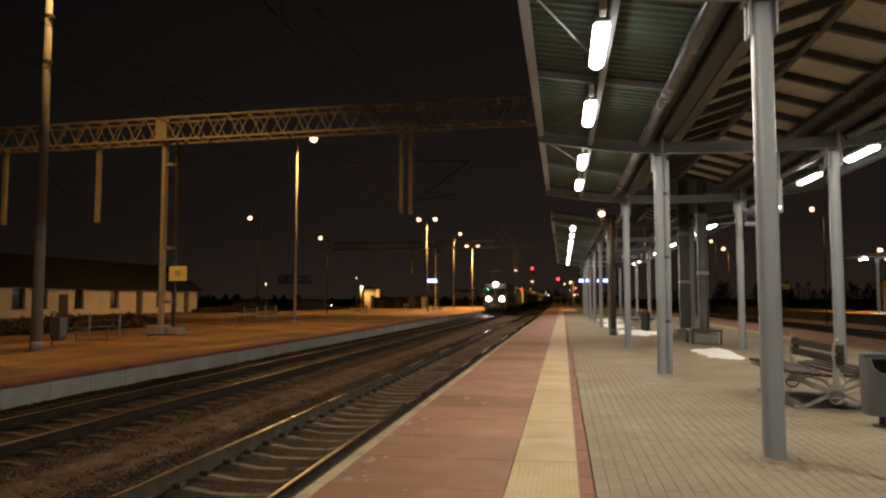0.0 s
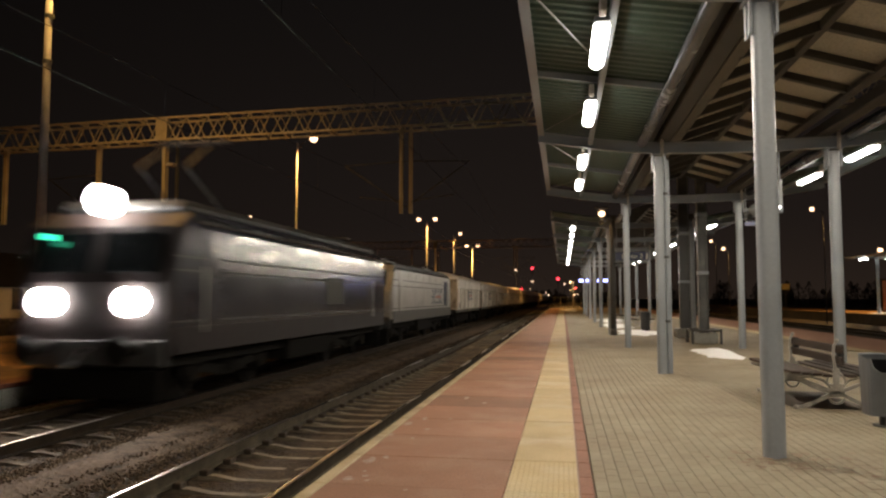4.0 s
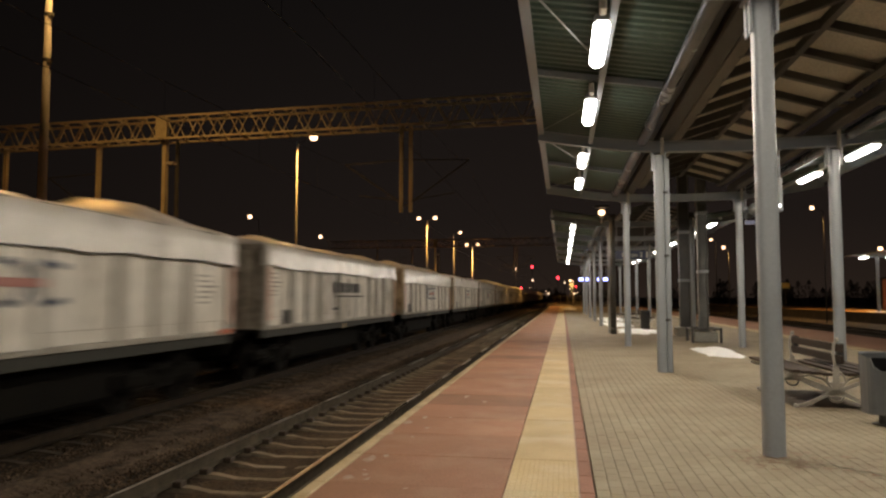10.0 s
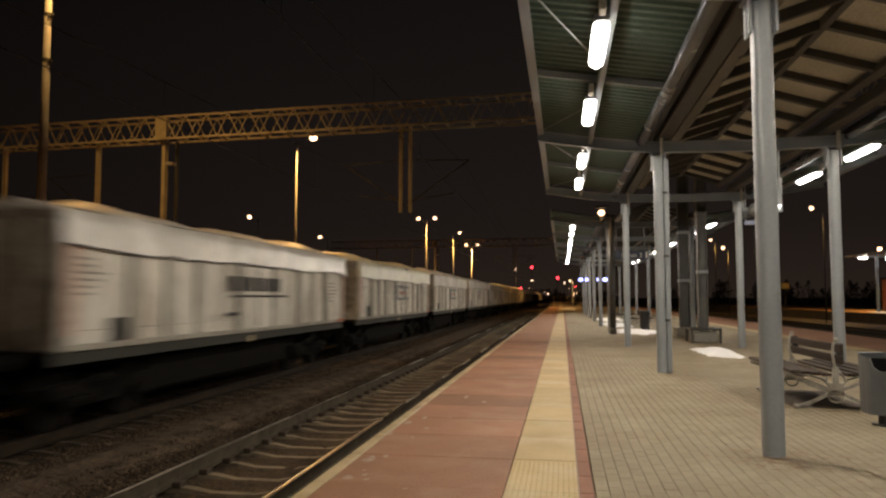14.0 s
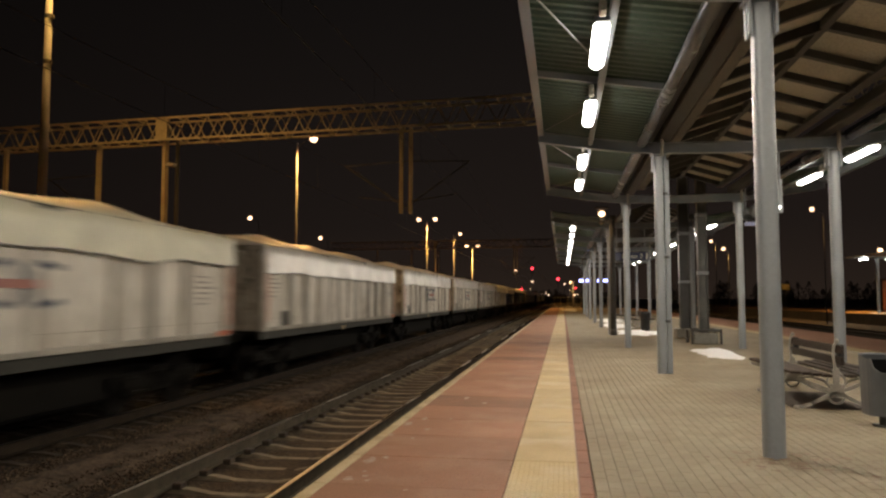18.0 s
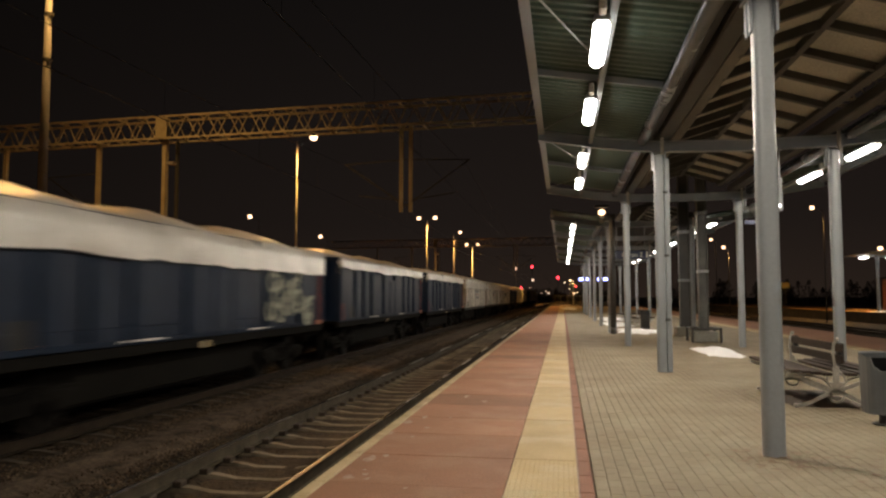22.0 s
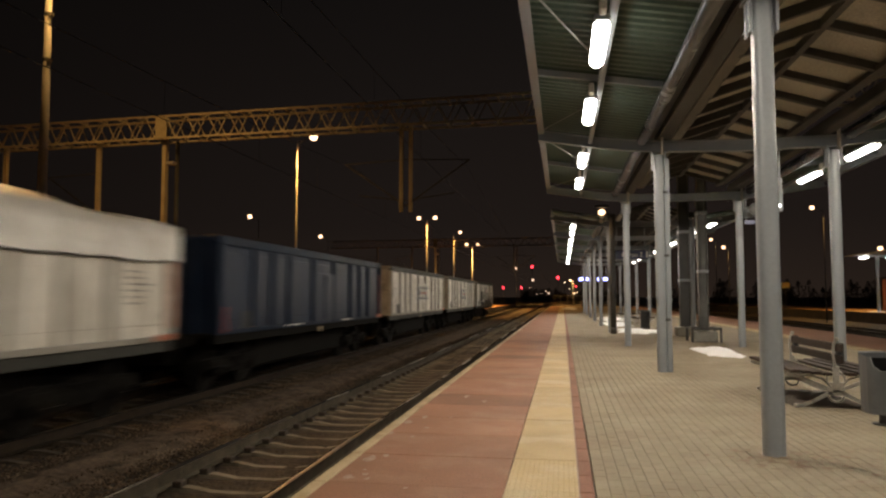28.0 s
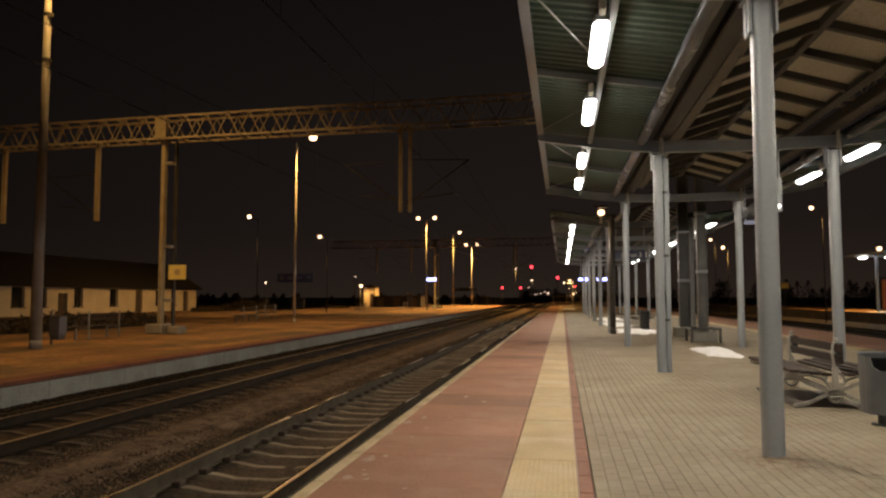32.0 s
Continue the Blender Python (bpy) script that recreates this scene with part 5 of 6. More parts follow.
lb = thing("litter_bin", "grey box litter bin beside a lamp post", "litter bin", (-15.8, 20.4, LEFT_Z))
bm = B()
hop = [[bm.verts.new((sx * w, sy * w, z)) for sx, sy in ((-1, -1), (1, -1), (1, 1), (-1, 1))] for w, z in ((0.13, 0.16), (0.17, 0.3), (0.18, 0.86))]
for p, q in zip(hop, hop[1:]):
    for k in range(4):
        bm.faces.new((p[k], p[(k + 1) % 4], q[(k + 1) % 4], q[k]))
bm.faces.new(hop[0][::-1])
part("body", bm, M["bin"], lb, "grey metal hopper")
part("rim", bx(B(), -0.19, 0.19, -0.19, 0.19, 0.86, 0.9, 0.01), M["steel_dk"], lb)
part("post", cyl(B(), (-0.22, 0, 0), (-0.22, 0, 1.1), 0.035), M["pole"], lb, "leaning pale post")
light_box(-14.32, 78.0, 3.36, 1.05, 0.34, False)
pp = thing("sign_post", "slim dark post carrying the lit sign", "post", (-14.8, 78.1, LEFT_Z))
part("shaft", cyl(B(), (0, 0, 0), (0, 0, 3.9), 0.05), M["steel_dk"], pp)
for x, y in ((-17.0, 78.0), (-16.6, 78.0)):
    cab = thing("timetable_case", "narrow dark timetable case on legs", "display case", (x, y, LEFT_Z))
    part("case", bx(B(), -0.16, 0.16, -0.06, 0.06, 0.7, 1.9, 0.01), M["steel_dk"], cab)
    for s in (-0.12, 0.12):
        part("leg", cyl(B(), (s, 0, 0), (s, 0, 0.7), 0.025, n=8), M["steel_dk"], cab)

# long low outbuilding
hut = thing("station_outbuilding", "long low pale plastered building with a dark roof", "building", (-42, 0, 0))
openings = [(48.9, 50.3, 0.6, 2.2), (52.0, 52.8, 0.6, 2.2), (54.1, 55.3, -0.45, 1.75), (56.1, 57.3, 0.55, 2.2), (61.1, 62.4, 0.55, 2.15),
            (65.2, 66.4, -0.45, 2.15), (68.8, 70.0, 0.55, 2.1), (71.9, 72.8, 0.55, 2.1), (74.3, 75.4, -0.45, 2.1)]
y = 34.0
for a, b, z0, z1 in openings + [(77.2, 77.2, 0, 0)]:
    part("wall", bx(B(), -0.4, 0, y, a, -0.95, 2.32), M["plaster"], hut)
    if b > a:
        part("wall", bx(B(), -0.4, 0, a, b, z1, 2.32), M["plaster"], hut)
        if z0 > 0:
            part("wall", bx(B(), -0.4, 0, a, b, -0.95, z0), M["plaster"], hut)
            w = part("window", bx(B(), -0.3, -0.24, a, b, z0, z1), M["glass"], hut, "dark unlit window")
            part("sill", bx(B(), -0.05, 0.08, a - 0.1, b + 0.1, z0 - 0.08, z0), M["darkwood"], w)
        else:
            part("door", bx(B(), -0.25, -0.18, a, b, -0.95, z1), M["darkwood"], hut, "dark wooden door")
    y = b
part("end_wall", bx(B(), -8, -0.4, 76.8, 77.2, -0.95, 2.32), M["plaster"], hut)
part("end_wall", bx(B(), -8, -0.4, 34, 34.4, -0.95, 2.32), M["plaster"], hut)
bm = B()
tri = [[bm.verts.new((x, y, z)) for x, z in ((0.6, 2.25), (-4, 5.2), (-8.6, 2.25), (-4, 2.2))] for y in (33.4, 77.9)]
for i in range(4):
    bm.faces.new((tri[0][i], tri[0][(i + 1) % 4], tri[1][(i + 1) % 4], tri[1][i]))
bm.faces.new(tri[0])
bm.faces.new(tri[1][::-1])
part("roof", bm, M["roof"], hut, "dark pitched roof")
kiosk = thing("signal_hut", "small yellow-lit plastered hut beyond the platform", "building", (-29.3, 110, LEFT_Z - 0.012))
part("wall", bx(B(), -1.5, 0.3, -1.2, 1.2, 0, 3.03), M["plaster"], kiosk)
roof = B()
ends = [[roof.verts.new((x, y, z)) for x, z in ((-1.7, 3.03), (0.5, 3.03), (0.5, 3.1), (-0.5, 3.5), (-1.7, 3.12))] for y in (-1.4, 1.4)]
for i in range(5):
    roof.faces.new((ends[0][i], ends[0][(i + 1) % 5], ends[1][(i + 1) % 5], ends[1][i]))
roof.faces.new(ends[0])
roof.faces.new(ends[1][::-1])
part("roof", roof, M["roof"], kiosk, "low pitched dark roof")
part("door", bx(B(), -0.5, 0.2, -1.23, -1.2, 0.0, 2.0), M["darkwood"], kiosk, "dark door")
wall_low = thing("yard_shed", "low dark shed beside the lit hut", "building", (-24.6, 105.5, LEFT_Z - 0.012))
part("body", bx(B(), -3.6, 3.8, -1, 2.4, 0, 1.55), M["black"], wall_low)
part("roof", bx(B(), -3.7, 3.9, -1.2, 2.6, 1.55, 1.68), M["roof"], wall_low)
for x in (-2.4, 0.1, 2.6):
    part("door", bx(B(), x - 0.5, x + 0.5, -1.03, -1.0, 0, 1.4), M["darkwood"], wall_low, "dark boarded door")
pole_lamp((-31.0, 107.5, LEFT_Z), 3.05, (0.1,), "short lamp post lighting the hut", (0.08, 0.06), 420, "pole", 0.28)


def bush(cx, cy, rx, ry, h, seed):
    """A leafless thicket: many crossing twigs in clumps."""
    rng = random.Random(seed)
    v, f = [], []
    for _ in range(520):
        a, r = rng.uniform(0, 6.28), rng.random() ** 0.5
        x, y = cx + rx * r * math.cos(a), cy + ry * r * math.sin(a)
        top = h * rng.uniform(0.4, 1) * (1 - 0.5 * r)
        p = Vector((x, y, LEFT_Z - 0.012))
        q = p + Vector((rng.uniform(-0.25, 0.25), rng.uniform(-0.25, 0.25), top))
        b, w = len(v), 0.035
        v += [(p.x - w, p.y, p.z), (p.x + w, p.y, p.z), (q.x, q.y, q.z), (p.x, p.y - w, p.z), (p.x, p.y + w, p.z)]
        f += [(b, b + 1, b + 2), (b + 3, b + 4, b + 2)]
        for _ in range(5):
            c = p.lerp(q, rng.uniform(0.5, 1))
            s, b = rng.uniform(0.08, 0.2), len(v)
            v += [(c.x + rng.uniform(-s, s), c.y + rng.uniform(-s, s), c.z + rng.uniform(-s, s)) for _ in range(3)]
            f.append((b, b + 1, b + 2))
    ob = new("thicket", soup("thicket", v, f, M["hedge"]))
    return tagged(ob, "brown leafless thicket behind the platform", "bush", "thickets", "stuff")


for i, (x, y, rx, ry, h) in enumerate(((-22.6, 23, 0.7, 4.5, 1.0), (-22.5, 29, 0.7, 4.0, 1.0), (-22.4, 34, 0.7, 3.6, 0.85), (-37, 72, 1.6, 4, 0.7), (-38, 84, 2.5, 5, 1.6), (-31, 96, 1.2, 4, 0.4))):
    bush(x, y, rx, ry, h, i)

pole_lamp((1.6, 113.5, -0.95), 4.7, (-0.4,), "short lamp post at the platform's end", (0.07, 0.05), 700, "pole", 0.16)


def woods(seed, x0, x1, y0, y1, h, count):
    """Leafless trees on the horizon: tapering stems and many fine boughs."""
    rng = random.Random(seed)
    v, f = [], []
    for _ in range(count):
        x, y = rng.uniform(x0, x1), rng.uniform(y0, y1)
        top = h * rng.uniform(0.55, 1.0)
        for k in range(320):
            a = rng.uniform(0, 6.28)
            z = top * (0.1 + 0.9 * rng.random())
            r = 0.32 * top * math.sin(math.pi * min(1, 0.15 + 0.85 * z / top)) * rng.random() ** 0.5
            b, s = len(v), rng.uniform(0.15, 0.45)
            c = (x + r * math.cos(a), y + r * math.sin(a), z - 0.95)
            v += [tuple(q + rng.uniform(-s, s) for q in c) for _ in range(3)]
            f.append((b, b + 1, b + 2))
        b = len(v)
        v += [(x - 0.18, y, -0.95), (x + 0.18, y, -0.95), (x, y, top - 0.95), (x, y - 0.18, -0.95), (x, y + 0.18, -0.95)]
        f += [(b, b + 1, b + 2), (b + 3, b + 4, b + 2)]
    return tagged(new("far_woods", soup("far_woods", v, f, M["hedge"])), "dark leafless trees beyond the yard", "woods", kind="stuff")


woods(1, -95, -52, 95, 170, 3.2, 60)
woods(2, -52, -20, 165, 230, 3.2, 60)
woods(3, -78, -56, 42, 100, 3.6, 55)
# Unseen trees, added to hide the straight horizon line.
woods(4, 30, 150, 205, 260, 8, 90)
woods(5, -22, 30, 335, 370, 7, 60)

# ---- far end: fences, signals, small lights ----
def fence(x0, x1, y, h, label, z=0.0):
    t = thing("fence", label, "fence", (x0, y, z), "platform end fences")
    n = max(2, int((x1 - x0) / 0.9))
    for i in range(n + 1):
        part("post", bx(B(), (x1 - x0) * i / n - 0.03, (x1 - x0) * i / n + 0.03, -0.03, 0.03, 0, h), M["gantry"], t)
    for z in (0.25, 0.6, h - 0.06):
        part("rail", bx(B(), 0, x1 - x0, -0.02, 0.02, z, z + 0.05), M["gantry"], t)
    return t


fence(-1.3, 7.5, 108.6, 1.6, "brownish railing at the end of the island platform")
fence(-23.0, -12.7, 148, 1.62, "pale railing at the end of the low platform", LEFT_Z)
portal = thing("information_board", "pale board on two posts at the platform's end", "sign", (-19.9, 146.5, LEFT_Z))
for s in (-2.3, 2.3):
    part("post", bx(B(), s - 0.07, s + 0.07, -0.07, 0.07, 0, 3.5), M["gantry"], portal)
part("panel", bx(B(), -2.23, 2.23, -0.03, 0.03, 2.75, 3.45, 0.01), M["wallconc"], portal)
part("inscription", bx(B(), -1.2, 1.0, -0.036, -0.031, 2.95, 3.25), M["steel_dk"], portal, "unreadable dark lettering")


def light_mast(x, y, z, base, kind, r, label):
    t = thing("signal_mast", label, "signal", (x, y, base), "far signals")
    part("post", cyl(B(), (0, 0, 0), (0, 0, z - base + 0.6), 0.07, n=8), M["steel_dk"], t)
    h = part("signal_head", bx(B(), -0.25, 0.25, -0.12, 0.12, z - base - 0.9, z - base + 0.7, 0.03), M["black"], t)
    part("lens", ball(B(), (0, -0.16, z - base), r), M[kind], h, "glowing lens")


for x, y, z, kind, r in ((-7.5, 180, 8.9, "redlight", 0.5), (-1.15, 180, 6.2, "redlight", 0.5), (-12.5, 220, 4.2, "redlight", 0.5),
                         (-16.5, 200, 4.0, "redlight", 0.4), (24.5, 150, 3.4, "redlight", 0.3), (3.9, 220, 4.6, "redlight", 0.32)):
    light_mast(x, y, z, -0.95, kind, r * 0.68, "railway signal on a mast showing red")
for x, y, z, r in ((-8.3, 200, 6.1, 0.45), (-12.8, 200, 9.3, 0.45), (2.3, 220, 6.4, 0.34), (0.6, 240, 6.0, 0.28), (3.6, 230, 2.4, 0.34), (-5.0, 260, 2.6, 0.4), (-32.56, 75, 3.0, 0.16), (-35.5, 120, 5.0, 0.18), (45, 160, 7.4, 0.28),
                   (-7.2, 310, 3.8, 0.3), (-9.5, 330, 3.2, 0.28), (-11.5, 320, 2.6, 0.3), (-13.5, 300, 5.2, 0.26), (0.9, 300, 7.6, 0.26), (4.3, 300, 7.8, 0.26), (6.0, 300, 3.2, 0.28), (3.0, 310, 5.0, 0.24)):
    t = thing("distant_lamp", "small distant warm lamp on a thin post", "lamp", (x, y, -0.95), "distant lamps")
    part("post", cyl(B(), (0, 0.2, 0), (0, 0.2, z + 0.95), 0.06, n=6), M["steel_dk"], t)
    part("bulb", ball(B(), (0, 0, z + 0.95), r * 0.62), M["whitelight"], t, "glowing bulb")
    if 195 < y < 225 and x < 3:
        lamp("distant_light", "SPOT", (x, y, z - 0.5), 5000, SODIUM, 0.2, 156)

# a van that turns in the yard behind the low platform
van = thing("van", "dark delivery van with lit headlights in the yard", "van", (-38.5, 112, -0.95))
part("body", bx(B(), -0.95, 0.95, 0.3, 5.0, 0.45, 2.2, 0.15), M["paint_red"], van)
part("bonnet", bx(B(), -0.9, 0.9, -0.6, 0.5, 0.45, 1.2, 0.12), M["paint_red"], van)
part("windscreen", bx(B(), -0.8, 0.8, 0.26, 0.3, 1.25, 1.95), M["glass"], van)
for sx in (-0.5, 0.5):
    # Discs oversized: the headlights' glare is put into their shape.
    hl = part("headlight", cyl(B(), (sx, -0.6, 0.98), (sx, -0.62, 0.98), 0.3, n=20), M["vanlight"], van, "lit headlight")
for sx in (-0.85, 0.85):
    for y in (0.3, 3.9):
        part("wheel", cyl(B(), (sx - 0.1, y, 0.34), (sx + 0.1, y, 0.34), 0.34, n=16), M["black"], van)

# canopy and things across the side tracks
c3 = thing("side_canopy", "lit canopy on the platform across the tracks", "canopy", (28.5, 0, 0))
part("roof", bx(B(), -1.9, 6, 46, 73.2, 5.2, 5.3), M["steel"], c3, "grey flat roof")
for y in (50, 57, 64, 71):
    part("post", cyl(B(), (0, y, 0), (0, y, 5.2), 0.14, n=12), M["steel"], c3)
    part("beam", bx(B(), -1.8, 5.9, y - 0.06, y + 0.06, 5.06, 5.2), M["steel"], c3)
    for x in (-1.1, 1.2):
        part("tube", bx(B(), x - 0.12, x + 0.12, y - 0.6, y + 0.9, 4.95, 5.05, 0.03), M["tube"], c3, "glowing tube")
    lamp("side_canopy_light", "SPOT", (28.6, y + 0.2, 4.9), 150, TUBE, 0.2, 165)
heap("snow_patch", 29.3, 71.5, 1.2, 2.5, 0.12, 21, "white strip of snow on the far platform")
ys = thing("notice_board", "small yellow board on the far platform", "sign", (27.5, 95, 0))
part("plate", bx(B(), -0.45, 0.45, -0.02, 0.02, 2.5, 3.2), M["signyel"], ys)
part("post", cyl(B(), (0, 0.05, 0), (0, 0.05, 3.2), 0.04), M["steel_dk"], ys)
shed = thing("brick_kiosk", "brown kiosk on the far platform", "building", (34, 78, 0))
part("body", bx(B(), -1.5, 1.5, -2, 2, 0, 3.2, 0.03), M["redslab"], shed)
part("roof", bx(B(), -1.7, 1.7, -2.2, 2.2, 3.2, 3.4), M["roof"], shed)

# ---- the train ----
WHEELS = []          # (wheelset, its train unit's offset)
WHEEL_R = 0.46


def wheelset_me():
    bm = B()
    for s in (-1, 1):
        cyl(bm, (s * 0.68, 0, 0), (s * 0.82, 0, 0), WHEEL_R, n=22)
        cyl(bm, (s * 0.66, 0, 0), (s * 0.69, 0, 0), WHEEL_R + 0.03, n=22)
        for k in range(6):
            a = k * math.pi / 3
            bx(bm, s * 0.82, s * 0.835, 0.27 * math.cos(a) - 0.04, 0.27 * math.cos(a) + 0.04, 0.27 * math.sin(a) - 0.04, 0.27 * math.sin(a) + 0.04)
    cyl(bm, (-1.0, 0, 0), (1.0, 0, 0), 0.08, n=10)
    return bm


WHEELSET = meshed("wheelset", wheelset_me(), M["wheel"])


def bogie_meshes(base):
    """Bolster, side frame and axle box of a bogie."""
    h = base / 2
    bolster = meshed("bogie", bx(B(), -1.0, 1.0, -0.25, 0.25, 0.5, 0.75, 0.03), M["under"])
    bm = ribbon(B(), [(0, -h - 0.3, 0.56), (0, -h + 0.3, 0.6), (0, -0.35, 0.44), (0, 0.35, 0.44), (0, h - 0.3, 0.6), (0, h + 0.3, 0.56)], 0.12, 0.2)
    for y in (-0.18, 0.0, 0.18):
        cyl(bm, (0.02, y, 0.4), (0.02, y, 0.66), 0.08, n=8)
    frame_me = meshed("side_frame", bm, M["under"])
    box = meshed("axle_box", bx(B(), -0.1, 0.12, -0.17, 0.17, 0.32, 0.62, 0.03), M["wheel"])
    return bolster, frame_me, box


def bogie(parent, y, base, meshes):
    bolster, frame_me, box = meshes
    b = part("bogie", bolster, None, parent, "black bogie")
    b.location.y = y
    for s in (-1, 1):
        put("side_frame", frame_me, b, (s * 1.0, 0, 0))
        w = put("wheelset", WHEELSET, b, (0, s * base / 2, WHEEL_R))
        w["label"] = "steel wheelset"
        for q in (-1, 1):
            put("axle_box", box, b, (q * 1.0, s * base / 2, 0))
    return b


def buffers(parent, y0, y1, wide=0.875):
    me = B()
    cyl(me, (0, 0.84, 1.06), (0, 0.28, 1.06), 0.11, n=12)
    cyl(me, (0, 0.3, 1.06), (0, 0.06, 1.06), 0.075, n=12)
    cyl(me, (0, 0.06, 1.06), (0, 0.0, 1.06), 0.24, n=18)
    front = meshed("buffer", me, M["under"])
    me2 = front.copy()
    me2.transform(Matrix.Rotation(math.pi, 4, "Z"))
    for s in (-1, 1):
        put("buffer", front, parent, (s * wide, y0, 0))
        put("buffer", me2, parent, (s * wide, y1, 0))
    hook = meshed("coupling", ribbon(B(), [(0, 0.84, 1.05), (0, 0.3, 1.03), (0, 0.18, 0.85), (0, 0.05, 0.78)], 0.07, 0.08), M["under"])
    put("coupling", hook, parent, (0, y0, 0))
    hook2 = hook.copy()
    hook2.transform(Matrix.Rotation(math.pi, 4, "Z"))
    put("coupling", hook2, parent, (0, y1, 0))


FRAME = bogie_meshes(1.8)
LW = 14.04           # wagon over its buffers
Y0, Y1 = 0.82, 13.22
HW = 1.42            # half width of the wall sheets
ZB, ZT = 1.2, 3.12


def tarp_me(seed, material, drop):
    """A tarpaulin pulled over heaped load, hanging down the sides in waves."""
    bm = B()
    na, ny = 22, 72
    rng = random.Random(seed)
    humps = [(rng.uniform(2.2, 3.6), rng.uniform(0.24, 0.4)), (rng.uniform(5.8, 7.6), rng.uniform(0.12, 0.34)), (rng.uniform(9.6, 11.6), rng.uniform(0.24, 0.4))]
    lift = {2: 1.0, 5: 0.55, 9: 0.8, 14: 0.35}.get(seed, 0.7)
    rows = []
    for j in range(ny + 1):
        y = Y0 - 0.06 + (Y1 - Y0 + 0.12) * j / ny
        heap_h = lift * sum(h * math.exp(-((y - c) / 1.05) ** 2) for c, h in humps) + 0.04 * noise.noise((y, seed, 0))
        lip = 2.56 + drop + 0.1 * noise.noise((y * 0.55, seed, 4)) + 0.05 * noise.noise((y * 1.9, seed, 4))
        row = []
        for i in range(na + 1):
            u = -1 + 2 * i / na
            a = abs(u)
            if a > 0.72:
                k = (1 - a) / 0.28
                x, z = 1.56 - 0.03 * k, lip + (3.13 - lip) * k
                x += 0.03 * noise.noise((y * 1.3, z * 2, seed)) + 0.025 * noise.noise((y * 3.1 + z * 2.4, z * 1.5, seed + 7))
            else:
                k = a / 0.72
                x, z = 1.53 * k, 3.13 + 0.13 * (1 - k ** 4) + 1.12 * heap_h * (1 - k ** 2) ** 1.3
                z += 0.06 * noise.noise((k * 3 * (1 if u > 0 else -1), y * 0.9, seed)) * (1 - k ** 4) + 0.04 * noise.noise((x * 3, y * 3, seed))
            row.append(bm.verts.new((math.copysign(x, u), y, z)))
        rows.append(row)
    for j in range(ny):
        for i in range(na):
            bm.faces.new((rows[j][i], rows[j][i + 1], rows[j + 1][i + 1], rows[j + 1][i]))
    # gathered ends: a rim turned inwards and a dark flap hung inside it
    flaps = []
    for row, sgn in ((rows[0], 1), (rows[-1], -1)):
        flap, rim = B(), []
        for v in row:
            x, z = v.co.x * 0.91, 2.5 + (v.co.z - 2.5) * 0.84
            rim.append(bm.verts.new((x, v.co.y + sgn * (0.07 + 0.03 * noise.noise((x * 2, z * 2, seed))), z)))
        for i in range(na):
            bm.faces.new((row[i], row[i + 1], rim[i + 1], rim[i]))
        top = [flap.verts.new(v.co) for v in rim]
        low = [flap.verts.new((v.co.x, v.co.y + 0.04 * noise.noise((v.co.x * 3, seed, 9)) * sgn, min(v.co.z, 2.42 + drop + 0.1 * noise.noise((v.co.x * 2, seed, 1))))) for v in rim]
        for i in range(na):
            if (low[i].co - top[i].co).length > 1e-3 and (low[i + 1].co - top[i + 1].co).length > 1e-3:
                flap.faces.new((top[i], top[i + 1], low[i + 1], low[i]))
        flaps.append(meshed("end_flap", flap, M["tarp_end"], True))
    return meshed("tarpaulin", bm, material, True), flaps


def hem_line_me(seed, drop):
    """The dark line along a tarpaulin's lower hem."""
    bm = B()
    pts = []
    for j in range(73):
        y = Y0 - 0.06 + (Y1 - Y0 + 0.12) * j / 72
        lip = 2.56 + drop + 0.1 * noise.noise((y * 0.55, seed, 4)) + 0.05 * noise.noise((y * 1.9, seed, 4))
        pts.append((1.565, y, lip - 0.005))
    for p, q in zip(pts[::2], pts[2::2]):
        bar(bm, p, q, 0.014, 0.018)
    return meshed("hem_rope", bm, M["graffiti"])


def arc(bm, cx, cz, r, a0, a1, x, w=0.085):
    """A painted open ring, one flat strip a few millimetres proud."""
    n = 10
    rows = []
    for i in range(n + 1):
        a = radians(a0 + (a1 - a0) * i / n)
        c, s = math.cos(a), math.sin(a)
        rows.append([bm.verts.new((x + dx, cx + q * c, cz + q * s)) for q, dx in ((r - w / 2, 0), (r - w / 2, 0.006), (r + w / 2, 0.006), (r + w / 2, 0))])
    for p, q in zip(rows, rows[1:]):
        for k in range(4):
            bm.faces.new((p[k], p[(k + 1) % 4], q[(k + 1) % 4], q[k]))
    bm.faces.new(rows[0])
    bm.faces.new(rows[-1][::-1])
    return bm


def emblem(parent, y, z, x, s=1.0):
    """An operator's sign: four open rings and a red bar."""
    for dy, a0, a1 in ((-0.62, -125, 125), (0.02, 55, 305), (0.66, -125, 125), (1.26, 55, 305)):
        part("emblem_ring", arc(B(), y + dy * s, z, 0.24 * s, a0, a1, x, 0.075 * s), M["logoblue"], parent, "blue painted ring of an emblem")
    for dy, dz, n in ((-0.78, 0, 0.3), (0.16, 0.2, 0.14), (0.16, -0.2, 0.14), (1.38, 0.2, 0.14), (1.38, -0.2, 0.14)):
        part("emblem_stroke", bx(B(), x, x + 0.006, y + dy * s, y + (dy + n) * s, z + (dz - 0.037) * s, z + (dz + 0.037) * s), M["logoblue"], parent, "blue painted stroke of an emblem")
    part("emblem_bar", bx(B(), x, x + 0.007, y + 0.06 * s, y + 1.2 * s, z - 0.05 * s, z + 0.05 * s), M["logored"], parent, "red painted bar of an emblem")


WAGON_MESH = {}
